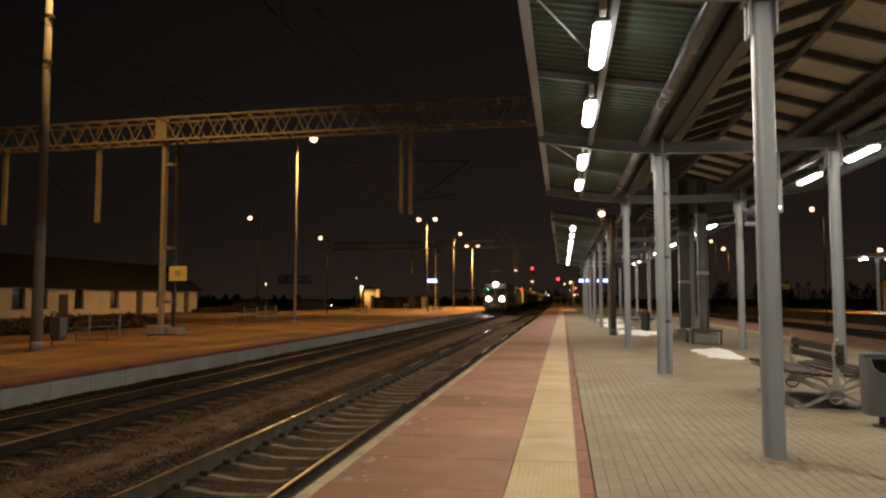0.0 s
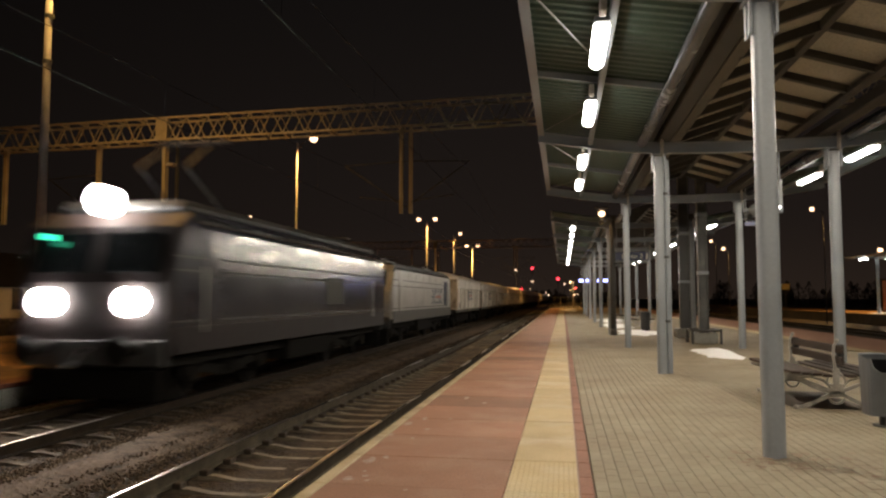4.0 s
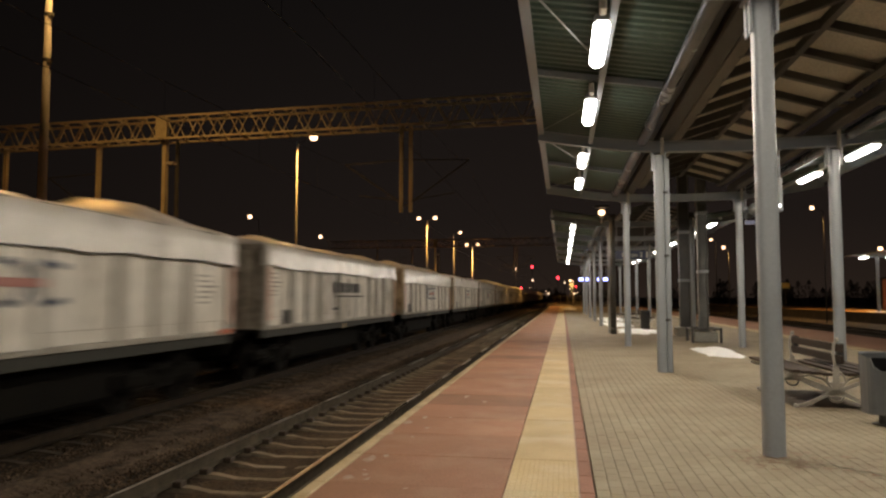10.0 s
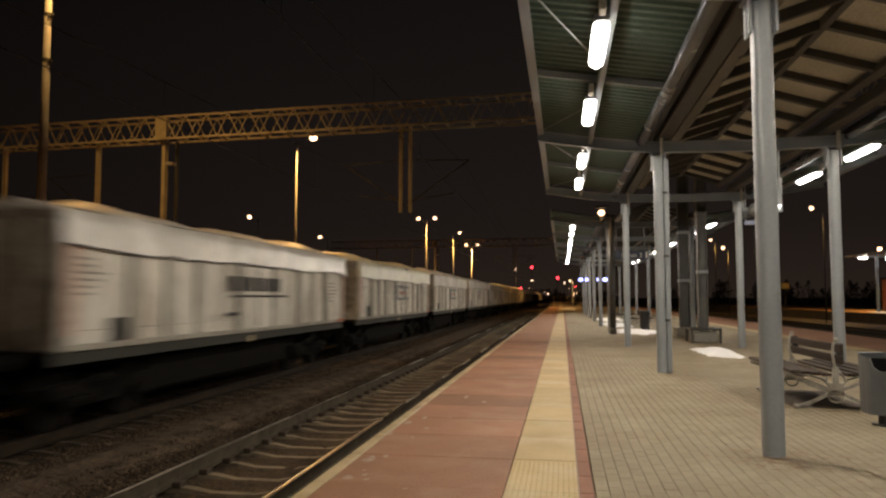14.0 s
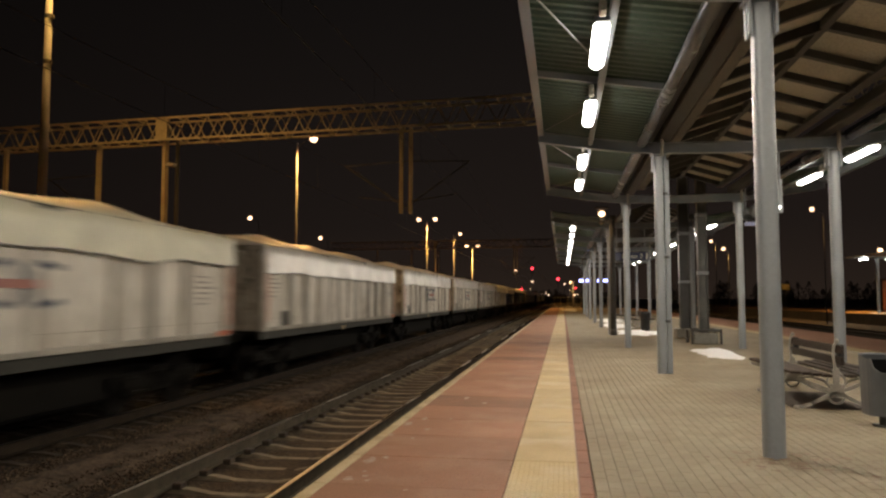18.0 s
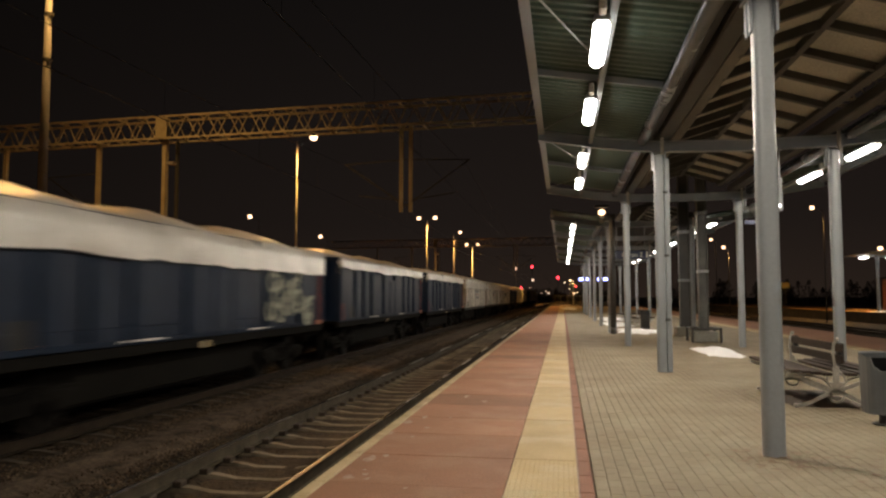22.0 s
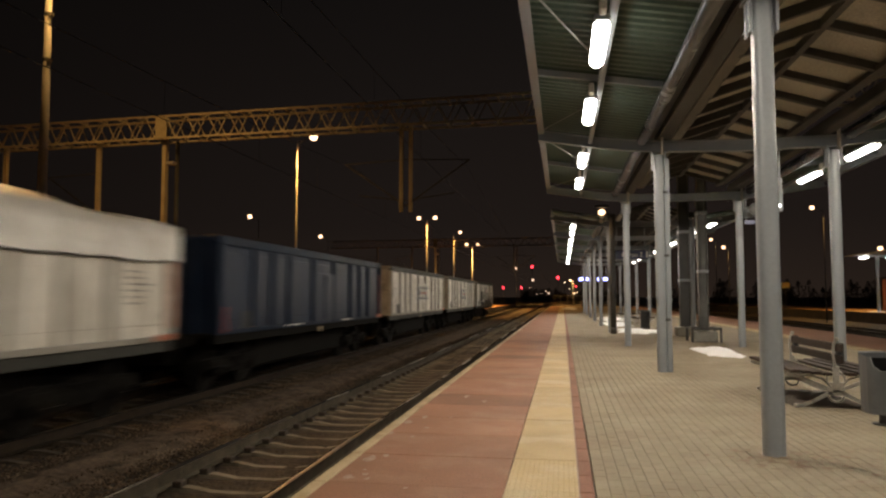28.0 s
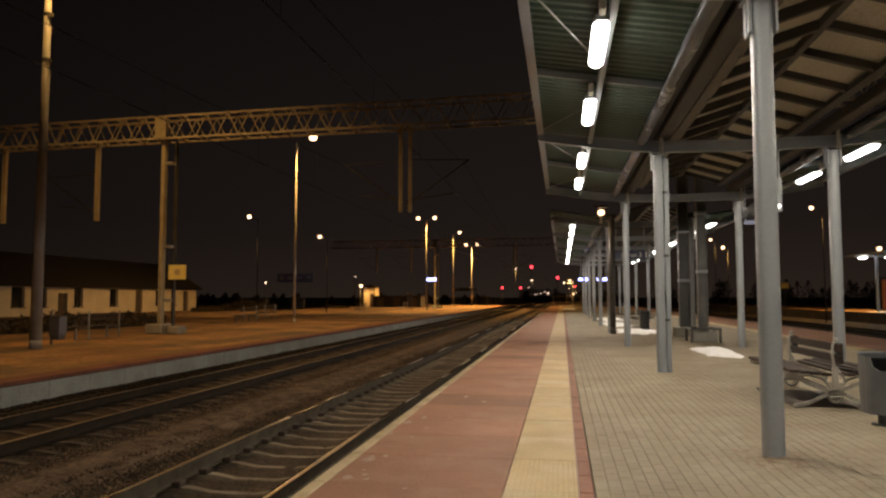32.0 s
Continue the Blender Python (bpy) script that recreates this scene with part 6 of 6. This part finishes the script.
BAYS = (1.65, 1.02, 1.0, 1.68, 1.7, 1.68, 1.0, 1.02, 1.65)     # widths between the posts


def wagon_meshes(colour):
    if colour in WAGON_MESH:
        return WAGON_MESH[colour]
    wall, rib = {"white": (M["wag_white"], M["wag_rib"]), "clean": (M["wag_clean"], M["wag_rib"]), "blue": (M["wag_blue"], M["wag_bluerib"])}[colour]
    w = 1.7
    d = {}
    for pw in sorted(set(BAYS)):
        bm = bx(B(), -0.02, 0.02, 0.02, pw - 0.02, ZB, ZT - 0.1)
        bx(bm, -0.035, 0.035, 0.16, pw - 0.16, ZB + 0.25, ZT - 0.3, 0.012)
        d[pw] = meshed("side_panel", bm, wall)
    bm = bx(B(), -0.05, 0.05, -0.105, 0.105, ZB - 0.02, ZT - 0.17, 0.03)
    d["post"] = meshed("post", bm, rib)
    bm = bx(B(), -0.035, 0.035, 0.02, w * 1.0 - 0.02, ZB + 0.03, ZT - 0.55, 0.012)
    d["door"] = meshed("door", bm, wall)
    bm = B()
    for z in (ZB + 0.25, ZT - 0.75):
        cyl(bm, (0.05, w / 2, z - 0.1), (0.05, w / 2, z + 0.1), 0.022, n=8)
    bx(bm, 0.03, 0.055, w / 2 - 0.02, w / 2 + 0.02, ZB + 0.1, ZT - 0.6)
    d["latch"] = meshed("door_latch", bm, rib)
    d["rail"] = meshed("top_rail", bx(B(), -0.075, 0.075, Y0, Y1, ZT - 0.18, ZT + 0.02, 0.025), M["sole"] if colour != "blue" else rib)
    d["low"] = meshed("bottom_rail", bx(B(), -0.06, 0.06, Y0, Y1, ZB - 0.02, ZB + 0.07, 0.01), rib)
    bm = bx(B(), -HW, HW, -0.03, 0.03, ZB, ZT, 0.01)
    end_tone = M["wag_end"] if colour != "blue" else wall
    d["end"] = meshed("end_wall", bm, end_tone)
    d["end_post"] = meshed("end_post", bx(B(), -0.06, 0.06, -0.09, 0.09, ZB, ZT - 0.12, 0.01), end_tone)
    d["end_rail"] = meshed("end_rail", bx(B(), -HW - 0.06, HW + 0.06, -0.08, 0.08, ZT - 0.12, ZT + 0.005, 0.01), end_tone)
    WAGON_MESH[colour] = d
    return d


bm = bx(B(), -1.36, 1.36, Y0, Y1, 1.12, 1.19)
# Sill made deep to block the view of the lit platform beneath.
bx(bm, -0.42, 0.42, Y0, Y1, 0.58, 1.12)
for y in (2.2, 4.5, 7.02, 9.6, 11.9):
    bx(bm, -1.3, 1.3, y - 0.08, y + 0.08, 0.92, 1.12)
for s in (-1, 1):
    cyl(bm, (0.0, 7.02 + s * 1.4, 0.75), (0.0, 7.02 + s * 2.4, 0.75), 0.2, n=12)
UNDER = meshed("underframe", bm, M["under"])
# Plain box added to stop light and sight passing under the wagon.
UNDER_BLOCK = meshed("brake_gear", bx(B(), -0.92, 0.92, 3.7, 10.3, 0.28, 0.98, 0.06), M["under"])
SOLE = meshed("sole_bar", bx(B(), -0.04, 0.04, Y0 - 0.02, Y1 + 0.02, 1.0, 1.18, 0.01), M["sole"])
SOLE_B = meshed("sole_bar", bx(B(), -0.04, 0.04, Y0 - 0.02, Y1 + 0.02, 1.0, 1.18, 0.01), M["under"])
bm = bx(B(), 0, 0.01, 0, 0.4, 0, 0.36)
PLATE = meshed("data_plate", bm, M["black"])
STEP = meshed("foot_step", bx(B(), -0.02, 0.12, -0.25, 0.25, 0.5, 0.54), M["under"])
rng = random.Random(31)
bm = B()
for k in range(6):
    bx(bm, 0, 0.006, 0.0, rng.uniform(0.3, 0.75), 0.1 * k, 0.1 * k + 0.035)
MARKS = meshed("lettering", bm, M["stencil"])
bm = bx(B(), 0, 0.006, 0, 0.5, 0, 0.1)
PATCH = meshed("colour_patch", bm, M["orange"])
FADED = meshed("faded_mark", bx(B(), 0, 0.005, 0, 0.2, 0, 1.35), M["pink"])
HOOK = meshed("hook_plate", bx(B(), 0, 0.006, 0, 0.18, 0, 0.13), M["yellow"])
HEMS = {}


def covered(seed, material, drop):
    me, flaps = tarp_me(seed, material, drop)
    HEMS[me.name] = hem_line_me(seed, drop), flaps
    return me


TARPS = [covered(s, M["tarp"], d) for s, d in ((2, 0.0), (5, 0.04), (9, -0.05), (14, 0.02))]
TARP_Y = covered(21, M["tarp_y"], 0.0)
SHORT = [covered(s, M["tarp"], 0.22) for s in (31, 37, 44)]


def wagon(colour, tarp, mark, label):
    w = thing("freight_wagon", label, "wagon", group="train wagons")
    d = wagon_meshes(colour)
    at = [Y0 + sum(BAYS[:i]) for i in range(10)]
    for s in (-1, 1):
        for i, pw in enumerate(BAYS):
            put("side_panel", d[pw], w, (s * HW, at[i], 0))
            if i == 4 or (mark == "door" and i == 3):
                put("door", d["door"], w, (s * (HW + 0.045), at[i], 0))
                lt = put("door_latch", d["latch"], w, (s * (HW + 0.045), at[i], 0))
                if s < 0:
                    lt.scale.x = -1
        for y in at:
            put("post", d["post"], w, (s * (HW + 0.05), min(max(y, Y0 + 0.09), Y1 - 0.09), 0))
        put("top_rail", d["rail"], w, (s * (HW + 0.02), 0, 0))
        put("bottom_rail", d["low"], w, (s * (HW + 0.02), 0, 0))
        put("sole_bar", SOLE if colour != "blue" else SOLE_B, w, (s * 1.4, 0, 0))
    for y in (Y0 + 0.04, Y1 - 0.04):
        put("end_wall", d["end"], w, (0, y, 0))
        put("end_rail", d["end_rail"], w, (0, y, 0))
        for q in (-0.95, -0.35, 0.35, 0.95):
            put("end_post", d["end_post"], w, (q, y, 0))
    put("underframe", UNDER, w, (0, 0, 0))
    put("brake_gear", UNDER_BLOCK, w, (0, 0, 0))
    x = HW + 0.102
    put("data_plate", PLATE, w, (HW + 0.04, Y0 + 1.1, ZB + 0.06))
    if colour != "blue":
        put("lettering", MARKS, w, (HW + 0.04, Y0 + 0.35, ZB + 0.75))
        put("lettering", MARKS, w, (HW + 0.04, Y1 - 1.25, ZB + 0.6))
    put("colour_patch", PATCH, w, (HW + 0.04, Y0 + 1.28, ZB - 0.01))
    put("colour_patch", PATCH, w, (x, Y1 - 0.55, ZB + 0.0))
    if colour == "white":
        put("faded_mark", FADED, w, (x, Y0 + 0.05, ZB + 0.2))
        put("faded_mark", FADED, w, (x, Y1 - 0.2, ZB + 0.2))
    put("hook_plate", HOOK, w, (1.445, 6.75, 0.98))
    put("foot_step", STEP, w, (1.3, Y0 + 0.5, 0))
    put("foot_step", STEP, w, (1.3, Y1 - 0.5, 0))
    buffers(w, 0, LW)
    for y in (2.5, 11.54):
        bogie(w, y, 1.8, FRAME)
    if tarp is not None:
        tp = put("tarpaulin", tarp, w, (0, 0, 0))
        put("hem_rope", HEMS[tarp.name][0], tp, (0, 0, 0))
        for flap in HEMS[tarp.name][1]:
            put("end_flap", flap, tp, (0, 0, 0))["label"] = "dark folded tarpaulin end"
        tp["label"] = "sheet of tarpaulin over heaped load"
    if colour == "blue":
        for y, h in ((Y0 + 0.16, 0.5), (Y1 - 0.34, 1.5)):
            part("red_stripe", bx(B(), x, x + 0.006, y, y + 0.11, ZB + 0.02, ZB + 0.02 + h), M["stripe"], w, "faded red stripe on the end post")
        for y in (4.2, 8.6):
            part("pale_scrape", bx(B(), HW + 0.082, HW + 0.088, y, y + 1.1, ZB + 0.02, ZB + 0.055), M["white"], w, "pale scraped lower rail")
    if mark == "emblem":
        emblem(w, 6.54, 2.1, x, 1.14)
    if mark == "lettering":
        for a, b in ((5.6, 6.0), (6.1, 6.7), (6.8, 7.3), (7.4, 8.2)):
            part("graffiti_bar", bx(B(), x, x + 0.006, a, b, 2.05, 2.35), M["graffiti"], w, "dark sprayed lettering")
        part("graffiti_bar", bx(B(), x, x + 0.006, 5.7, 8.6, 1.92, 1.97), M["graffiti"], w)
        part("graffiti_bar", bx(B(), x, x + 0.006, 5.5, 6.1, 1.55, 1.62), M["graffiti"], w)
    if mark == "spray":
        g = random.Random(8)
        for k in range(26):
            a, z = g.uniform(9.6, 12.4), g.uniform(1.5, 2.3)
            part("graffiti_bar", arc(B(), a, z, g.uniform(0.12, 0.3), g.uniform(0, 180), g.uniform(200, 380), x, 0.09), M["graffiti_pale"], w)
    if mark == "mural":
        emblem(w, 6.75, 2.42, x, 1.06)
        g = random.Random(12)
        for k in range(34):
            a, z = g.uniform(3.0, 12.2), g.uniform(1.35, 2.1)
            part("graffiti_bar", arc(B(), a, z, g.uniform(0.15, 0.42), g.uniform(0, 200), g.uniform(210, 420), x, g.uniform(0.1, 0.22)), M["graffiti"], w, "sprayed black graffiti stroke")
        for a, b, z0, z1 in ((3.4, 6.0, 1.22, 1.5), (6.3, 8.6, 1.22, 1.62), (9.0, 12.0, 1.22, 1.55)):
            part("graffiti_band", bx(B(), x - 0.002, x + 0.003, a, b, z0, z1), M["graffiti"], w, "dark sprayed band")
    return w


WHITE_T = "white open freight wagon under a white tarpaulin"
MODELS = {
    "white0": ("white", TARPS[0], "emblem", WHITE_T), "white1": ("white", TARPS[1], "emblem", WHITE_T),
    "white2": ("white", TARPS[2], "emblem", WHITE_T), "white3": ("white", TARPS[3], "emblem", WHITE_T),
    "plain": ("white", TARPS[2], "door", "plain white freight wagon under a white tarpaulin"),
    "text": ("white", TARPS[1], "lettering", "white freight wagon with dark lettering under a tarpaulin"),
    "yellow": ("white", TARP_Y, "emblem", "white freight wagon under a yellowed tarpaulin"),
    "blue0": ("blue", SHORT[0], "", "dark blue freight wagon under a white tarpaulin"),
    "blue1": ("blue", SHORT[1], "", "dark blue freight wagon under a white tarpaulin"),
    "bluespray": ("blue", TARPS[2], "spray", "dark blue freight wagon with pale graffiti under a tarpaulin"),
    "blueopen": ("blue", None, "", "dark blue open freight wagon, uncovered"),
    "open": ("clean", None, "emblem", "white open freight wagon, uncovered"),
    "mural": ("clean", None, "mural", "white open freight wagon sprayed with black graffiti"),
}
ORDER = ["white0", "white1", "white2", "white3", "white1", "white0", "text", "white2", "white3", "white1", "white0", "text", "yellow", "white2", "white1",
         "white3", "yellow", "plain", "white2", "white1", "white3", "yellow", "bluespray", "blue0", "blue1", "white2", "white3", "text", "blue0",
         "white1", "white2", "blueopen", "open", "open", "mural"]
LOCO = 15.92
GAP0 = 33.2      # start of the first wagon behind the train's front
made = {}
UNITS = []           # (thing, distance behind the train's front)
for i, key in enumerate(ORDER):
    off = GAP0 + LW * i - 0.6
    if key not in made:
        made[key] = wagon(*MODELS[key])
        UNITS.append((made[key], off))
    else:
        UNITS.append((copy_thing(made[key], Matrix.Translation((0, 0, 0))), off))


def locomotive(main, label, white):
    """A boxy four-axle electric locomotive with raked windscreens."""
    t = thing("locomotive", label, "locomotive")
    a, b = 0.6, LOCO - 0.6
    bm = B()
    top = 3.26 if white else 3.5
    side = [(a + 0.02, 1.1), (a, 2.2), (a + 0.32, top - 0.3), (a + 0.75, top), (b - 0.75, top), (b - 0.32, top - 0.3), (b, 2.2), (b - 0.02, 1.1)]
    rings = []
    for x, k in ((-1.5, 0.0), (-1.42, 1.0), (1.42, 1.0), (1.5, 0.0)):
        ring = []
        for y, z in side:
            if k == 0.0:
                y = min(max(y, a + 0.1 + (0.0 if z < 3 else 0.35)), b - 0.1 - (0.0 if z < 3 else 0.35))
                z = min(z, 3.06 if white else 3.2)
            ring.append(bm.verts.new((x, y, z)))
        rings.append(ring)
    n = len(side)
    for p, q in zip(rings, rings[1:]):
        for i in range(n):
            bm.faces.new((p[i], p[(i + 1) % n], q[(i + 1) % n], q[i]))
    bm.faces.new(rings[0])
    bm.faces.new(rings[-1][::-1])
    shell = part("body", bm, main, t, "painted steel body")
    if not white:
        # End faces' unlit look is put into a darker, duller copy of the paint.
        shell.data.materials.append(M["loco_front"])
        for face in shell.data.polygons:
            if abs(face.normal.y) > 0.3:
                face.material_index = 1
    else:
        shell.data.materials.append(M["loco_roof"])
        for face in shell.data.polygons:
            if face.normal.z > 0.15 and abs(face.normal.y) < 0.3:
                face.material_index = 1
    for s in (-1, 1):
        part("cant_rail", cyl(B(), (s * 1.42, a + 0.8, top - 0.16), (s * 1.42, b - 0.8, top - 0.16), 0.08, n=20), M["gloss"], t, "glossy rounded roof edge", True)
    part("roof", bx(B(), -1.3, 1.3, a + 0.8, b - 0.8, top - 0.06, top + (0.1 if white else 0.24), 0.04 if white else 0.12), M["loco_roof"], t, "sooty black roof")
    for s in (-1, 1):
        part("skirt", bx(B(), s * 1.47, s * 1.52, a + 0.1, b - 0.1, 0.95, 1.42, 0.01), M["loco_skirt"] if white else M["loco_front"], t, "dull lower band")
        for z in (1.5, 2.4, 2.64):
            part("trim_line", bx(B(), s * 1.5, s * 1.508, a + 0.1, b - 0.1, z, z + 0.035), M["loco_roof"], t)
        for y in (a + 1.15, b - 1.75):
            if white and y > 8:
                part("blue_panel", bx(B(), s * 1.5, s * 1.511, b - 2.5, b - 1.32, 1.56, 2.85, 0.004), M["loco_blue"], t, "dark blue side panel")
            dr = part("cab_door", bx(B(), s * 1.5, s * 1.515, y + (0.55 if y > 8 else 0), y + 0.62 + (0.55 if y > 8 else 0), 1.45, 3.0, 0.006), main, t, "cab door")
            part("door_window", bx(B(), s * 1.515, s * 1.52, y + (0.65 if y > 8 else 0.1), y + (1.07 if y > 8 else 0.52), 2.3, 2.8), M["glass"] if not white else main, dr)
            part("grab_rail", cyl(B(), (s * 1.55, y - 0.06, 1.3), (s * 1.55, y - 0.06, 2.5), 0.018, n=6), M["galv"], t)
        for k in range(6):
            y = a + 3.0 + k * 1.6
            g = part("side_grille", bx(B(), s * 1.5, s * 1.512, y, y + 1.2, 2.7, 3.04, 0.006), main, t, "air intake grille")
            for q in range(4):
                part("slat", bx(B(), s * 1.512, s * 1.525, y + 0.05, y + 1.15, 2.73 + 0.08 * q, 2.765 + 0.08 * q), main, g)
    for y, e in ((a, 1), (b, -1)):
        for s in (-1, 1):
            m = Matrix.Translation((s * 0.66, y + e * 0.15, 2.72)) @ Matrix.Rotation(-e * 0.297, 4, "X")
            wb = B()
            bmesh.ops.create_cube(wb, size=1, matrix=m @ Matrix.Diagonal((1.08, 0.03, 0.72, 1)))
            part("windscreen", wb, M["glass"], t, "dark windscreen")
            hl = part("lamp_ring", cyl(B(), (s * 0.8, y + e * 0.02, 1.86), (s * 0.8, y - e * 0.06, 1.86), 0.2, n=18), M["galv"], t)
            # Lit discs are oversized to include the headlights' glare.
            part("headlight", cyl(B(), (s * 0.8, y - e * 0.06, 1.86), (s * 0.8, y - e * 0.1, 1.86), 0.25 if e > 0 and not white else 0.1, n=24), M["beamlight"] if e > 0 and not white else M["glass"], hl, "glowing headlight" if e > 0 and not white else "unlit lamp")
        part("top_light", cyl(B(), (0, y + e * 0.34, 3.66), (0, y + e * 0.26, 3.66), 0.28 if e > 0 and not white else 0.12, n=24), M["beamlight"] if e > 0 and not white else M["glass"], t)
        part("buffer_beam", bx(B(), -1.4, 1.4, min(y, y + e * 0.12) - 0.02, max(y, y + e * 0.12), 0.75, 1.2, 0.02), M["loco_roof"], t)
        part("snow_plough", bx(B(), -1.3, 1.3, min(y + e * 0.05, y + e * 0.25), max(y + e * 0.05, y + e * 0.25), 0.16, 0.7, 0.02), M["under"], t)
    part("underframe", bx(B(), -1.2, 1.2, a + 0.3, b - 0.3, 0.7, 1.1), M["under"], t)
    part("battery_box", bx(B(), -1.35, 1.35, 6.3, 9.6, 0.4, 0.95, 0.04), M["under"], t)
    fr = bogie_meshes(3.05)
    for y in (a + 3.1, b - 3.1):
        bogie(t, y, 3.05, fr)
    buffers(t, 0, LOCO)
    for y, up in ((3.6, not white), (12.3, False)):
        p = part("pantograph", bx(B(), -0.7, 0.7, y - 0.9, y + 0.9, top + 0.2, top + 0.27), M["steel_dk"], t, "pantograph")
        h = 1.55 if up else 0.16
        for s in (-1, 1):
            part("lower_arm", bar(B(), (s * 0.6, y + 0.8, top + 0.25), (s * 0.5, y - 0.9, top + 0.25 + h * 0.55), 0.05, 0.05), M["black"], p)
            part("upper_arm", bar(B(), (s * 0.5, y - 0.9, top + 0.25 + h * 0.55), (s * 0.5, y + 0.2, top + 0.25 + h), 0.04, 0.04), M["black"], p)
        part("head", bx(B(), -0.95, 0.95, y + 0.1, y + 0.3, top + 0.25 + h, top + 0.31 + h, 0.01), M["black"], p)
    if white:
        emblem(t, b - 5.15, 2.0, 1.502, 1.4)
    else:
        part("notice_panel", bx(B(), 1.5, 1.508, 8.6, 10.2, 1.75, 2.5), M["sole"], t, "pale lettered panel")
        part("cab_lamp", bx(B(), -1.0, -0.8, a + 0.02, a + 0.06, 2.95, 3.05), M["green_glint"], t, "green signal reflection on the windscreen, put in as a glow")
    return t


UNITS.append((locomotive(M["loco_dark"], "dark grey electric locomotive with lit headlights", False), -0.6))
UNITS.append((locomotive(M["loco_white"], "white electric locomotive with blue doors and black roof", True), LOCO - 0.6))

# end platform added to the first wagon to fill the gap ahead of it
stage = UNITS[0][0]
part("end_platform", bx(B(), -1.3, 1.3, -0.7, 0.6, 0.95, 1.12, 0.02), M["under"], stage, "dark end platform")
for sx in (-1.2, 1.2):
    part("platform_rail", cyl(B(), (sx, -0.62, 1.1), (sx, -0.62, 2.1), 0.025, n=8), M["under"], stage)
for sx in (-0.875, 0.875):
    part("buffer", cyl(B(), (sx, -1.35, 1.06), (sx, -0.7, 1.06), 0.11, n=12), M["under"], stage)

# where the train's front stands, second by second
FRONT = [(0, 86.21), (4, 11.19), (8, -64.45), (12, -140.84), (16, -218.09), (20, -296.30), (24, -375.59), (28, -456.08), (32, -537.87)]


def front_at(t):
    """The cubic through the train's run."""
    return float(np.polyval(FIT, t)) + float(np.interp(t, [0, 27, 28, 29, 30, 32], [0, 0, 0.35, 0.1, 0.45, 0.3]))


FIT = np.polyfit([t for t, _ in FRONT], [y for _, y in FRONT], 3)


def motions():
    # the van swings round towards the platform, waits, then turns away
    walk(van, [(t, pose(x, y, -0.95, 0, 0, turn)) for t, x, y, turn in (
        (0.0, -38.4, 113.5, 108), (0.2, -38.5, 113.0, 95), (0.45, -38.5, 112.5, 20), (1.0, -38.4, 112, 18), (3.5, -38.0, 110.5, 20),
        (6.0, -37.8, 110.2, 24), (8.0, -38.6, 109.4, 80), (10.0, -41.0, 109.2, 130), (14.0, -43.0, 110.8, 175), (20.0, -43.4, 114.0, 196), (32.0, -43.4, 114.0, 196))])
    for ob, off in UNITS:
        walk(ob, [(t, pose(FAR, front_at(t) + off, RAIL)) for t in range(0, 33)])
        wheels = [c for c in ob.children_recursive if c.name.startswith("wheelset")]
        for w in wheels:
            near = [k / 30 for k in range(0, 961) if 3 < front_at(k / 30) + off + 7 < 34]
            times = sorted({0.0, *near, 32.0})
            base = w.location.copy()
            rows, turn, last = [], 0.0, None
            for t in times:
                if t in near and last in near:
                    turn += (front_at(last) - front_at(t)) / WHEEL_R
                rows.append((t, Matrix.Translation(base) @ Matrix.Rotation(turn, 4, "X")))
                last = t
            walk(w, rows)


motions()
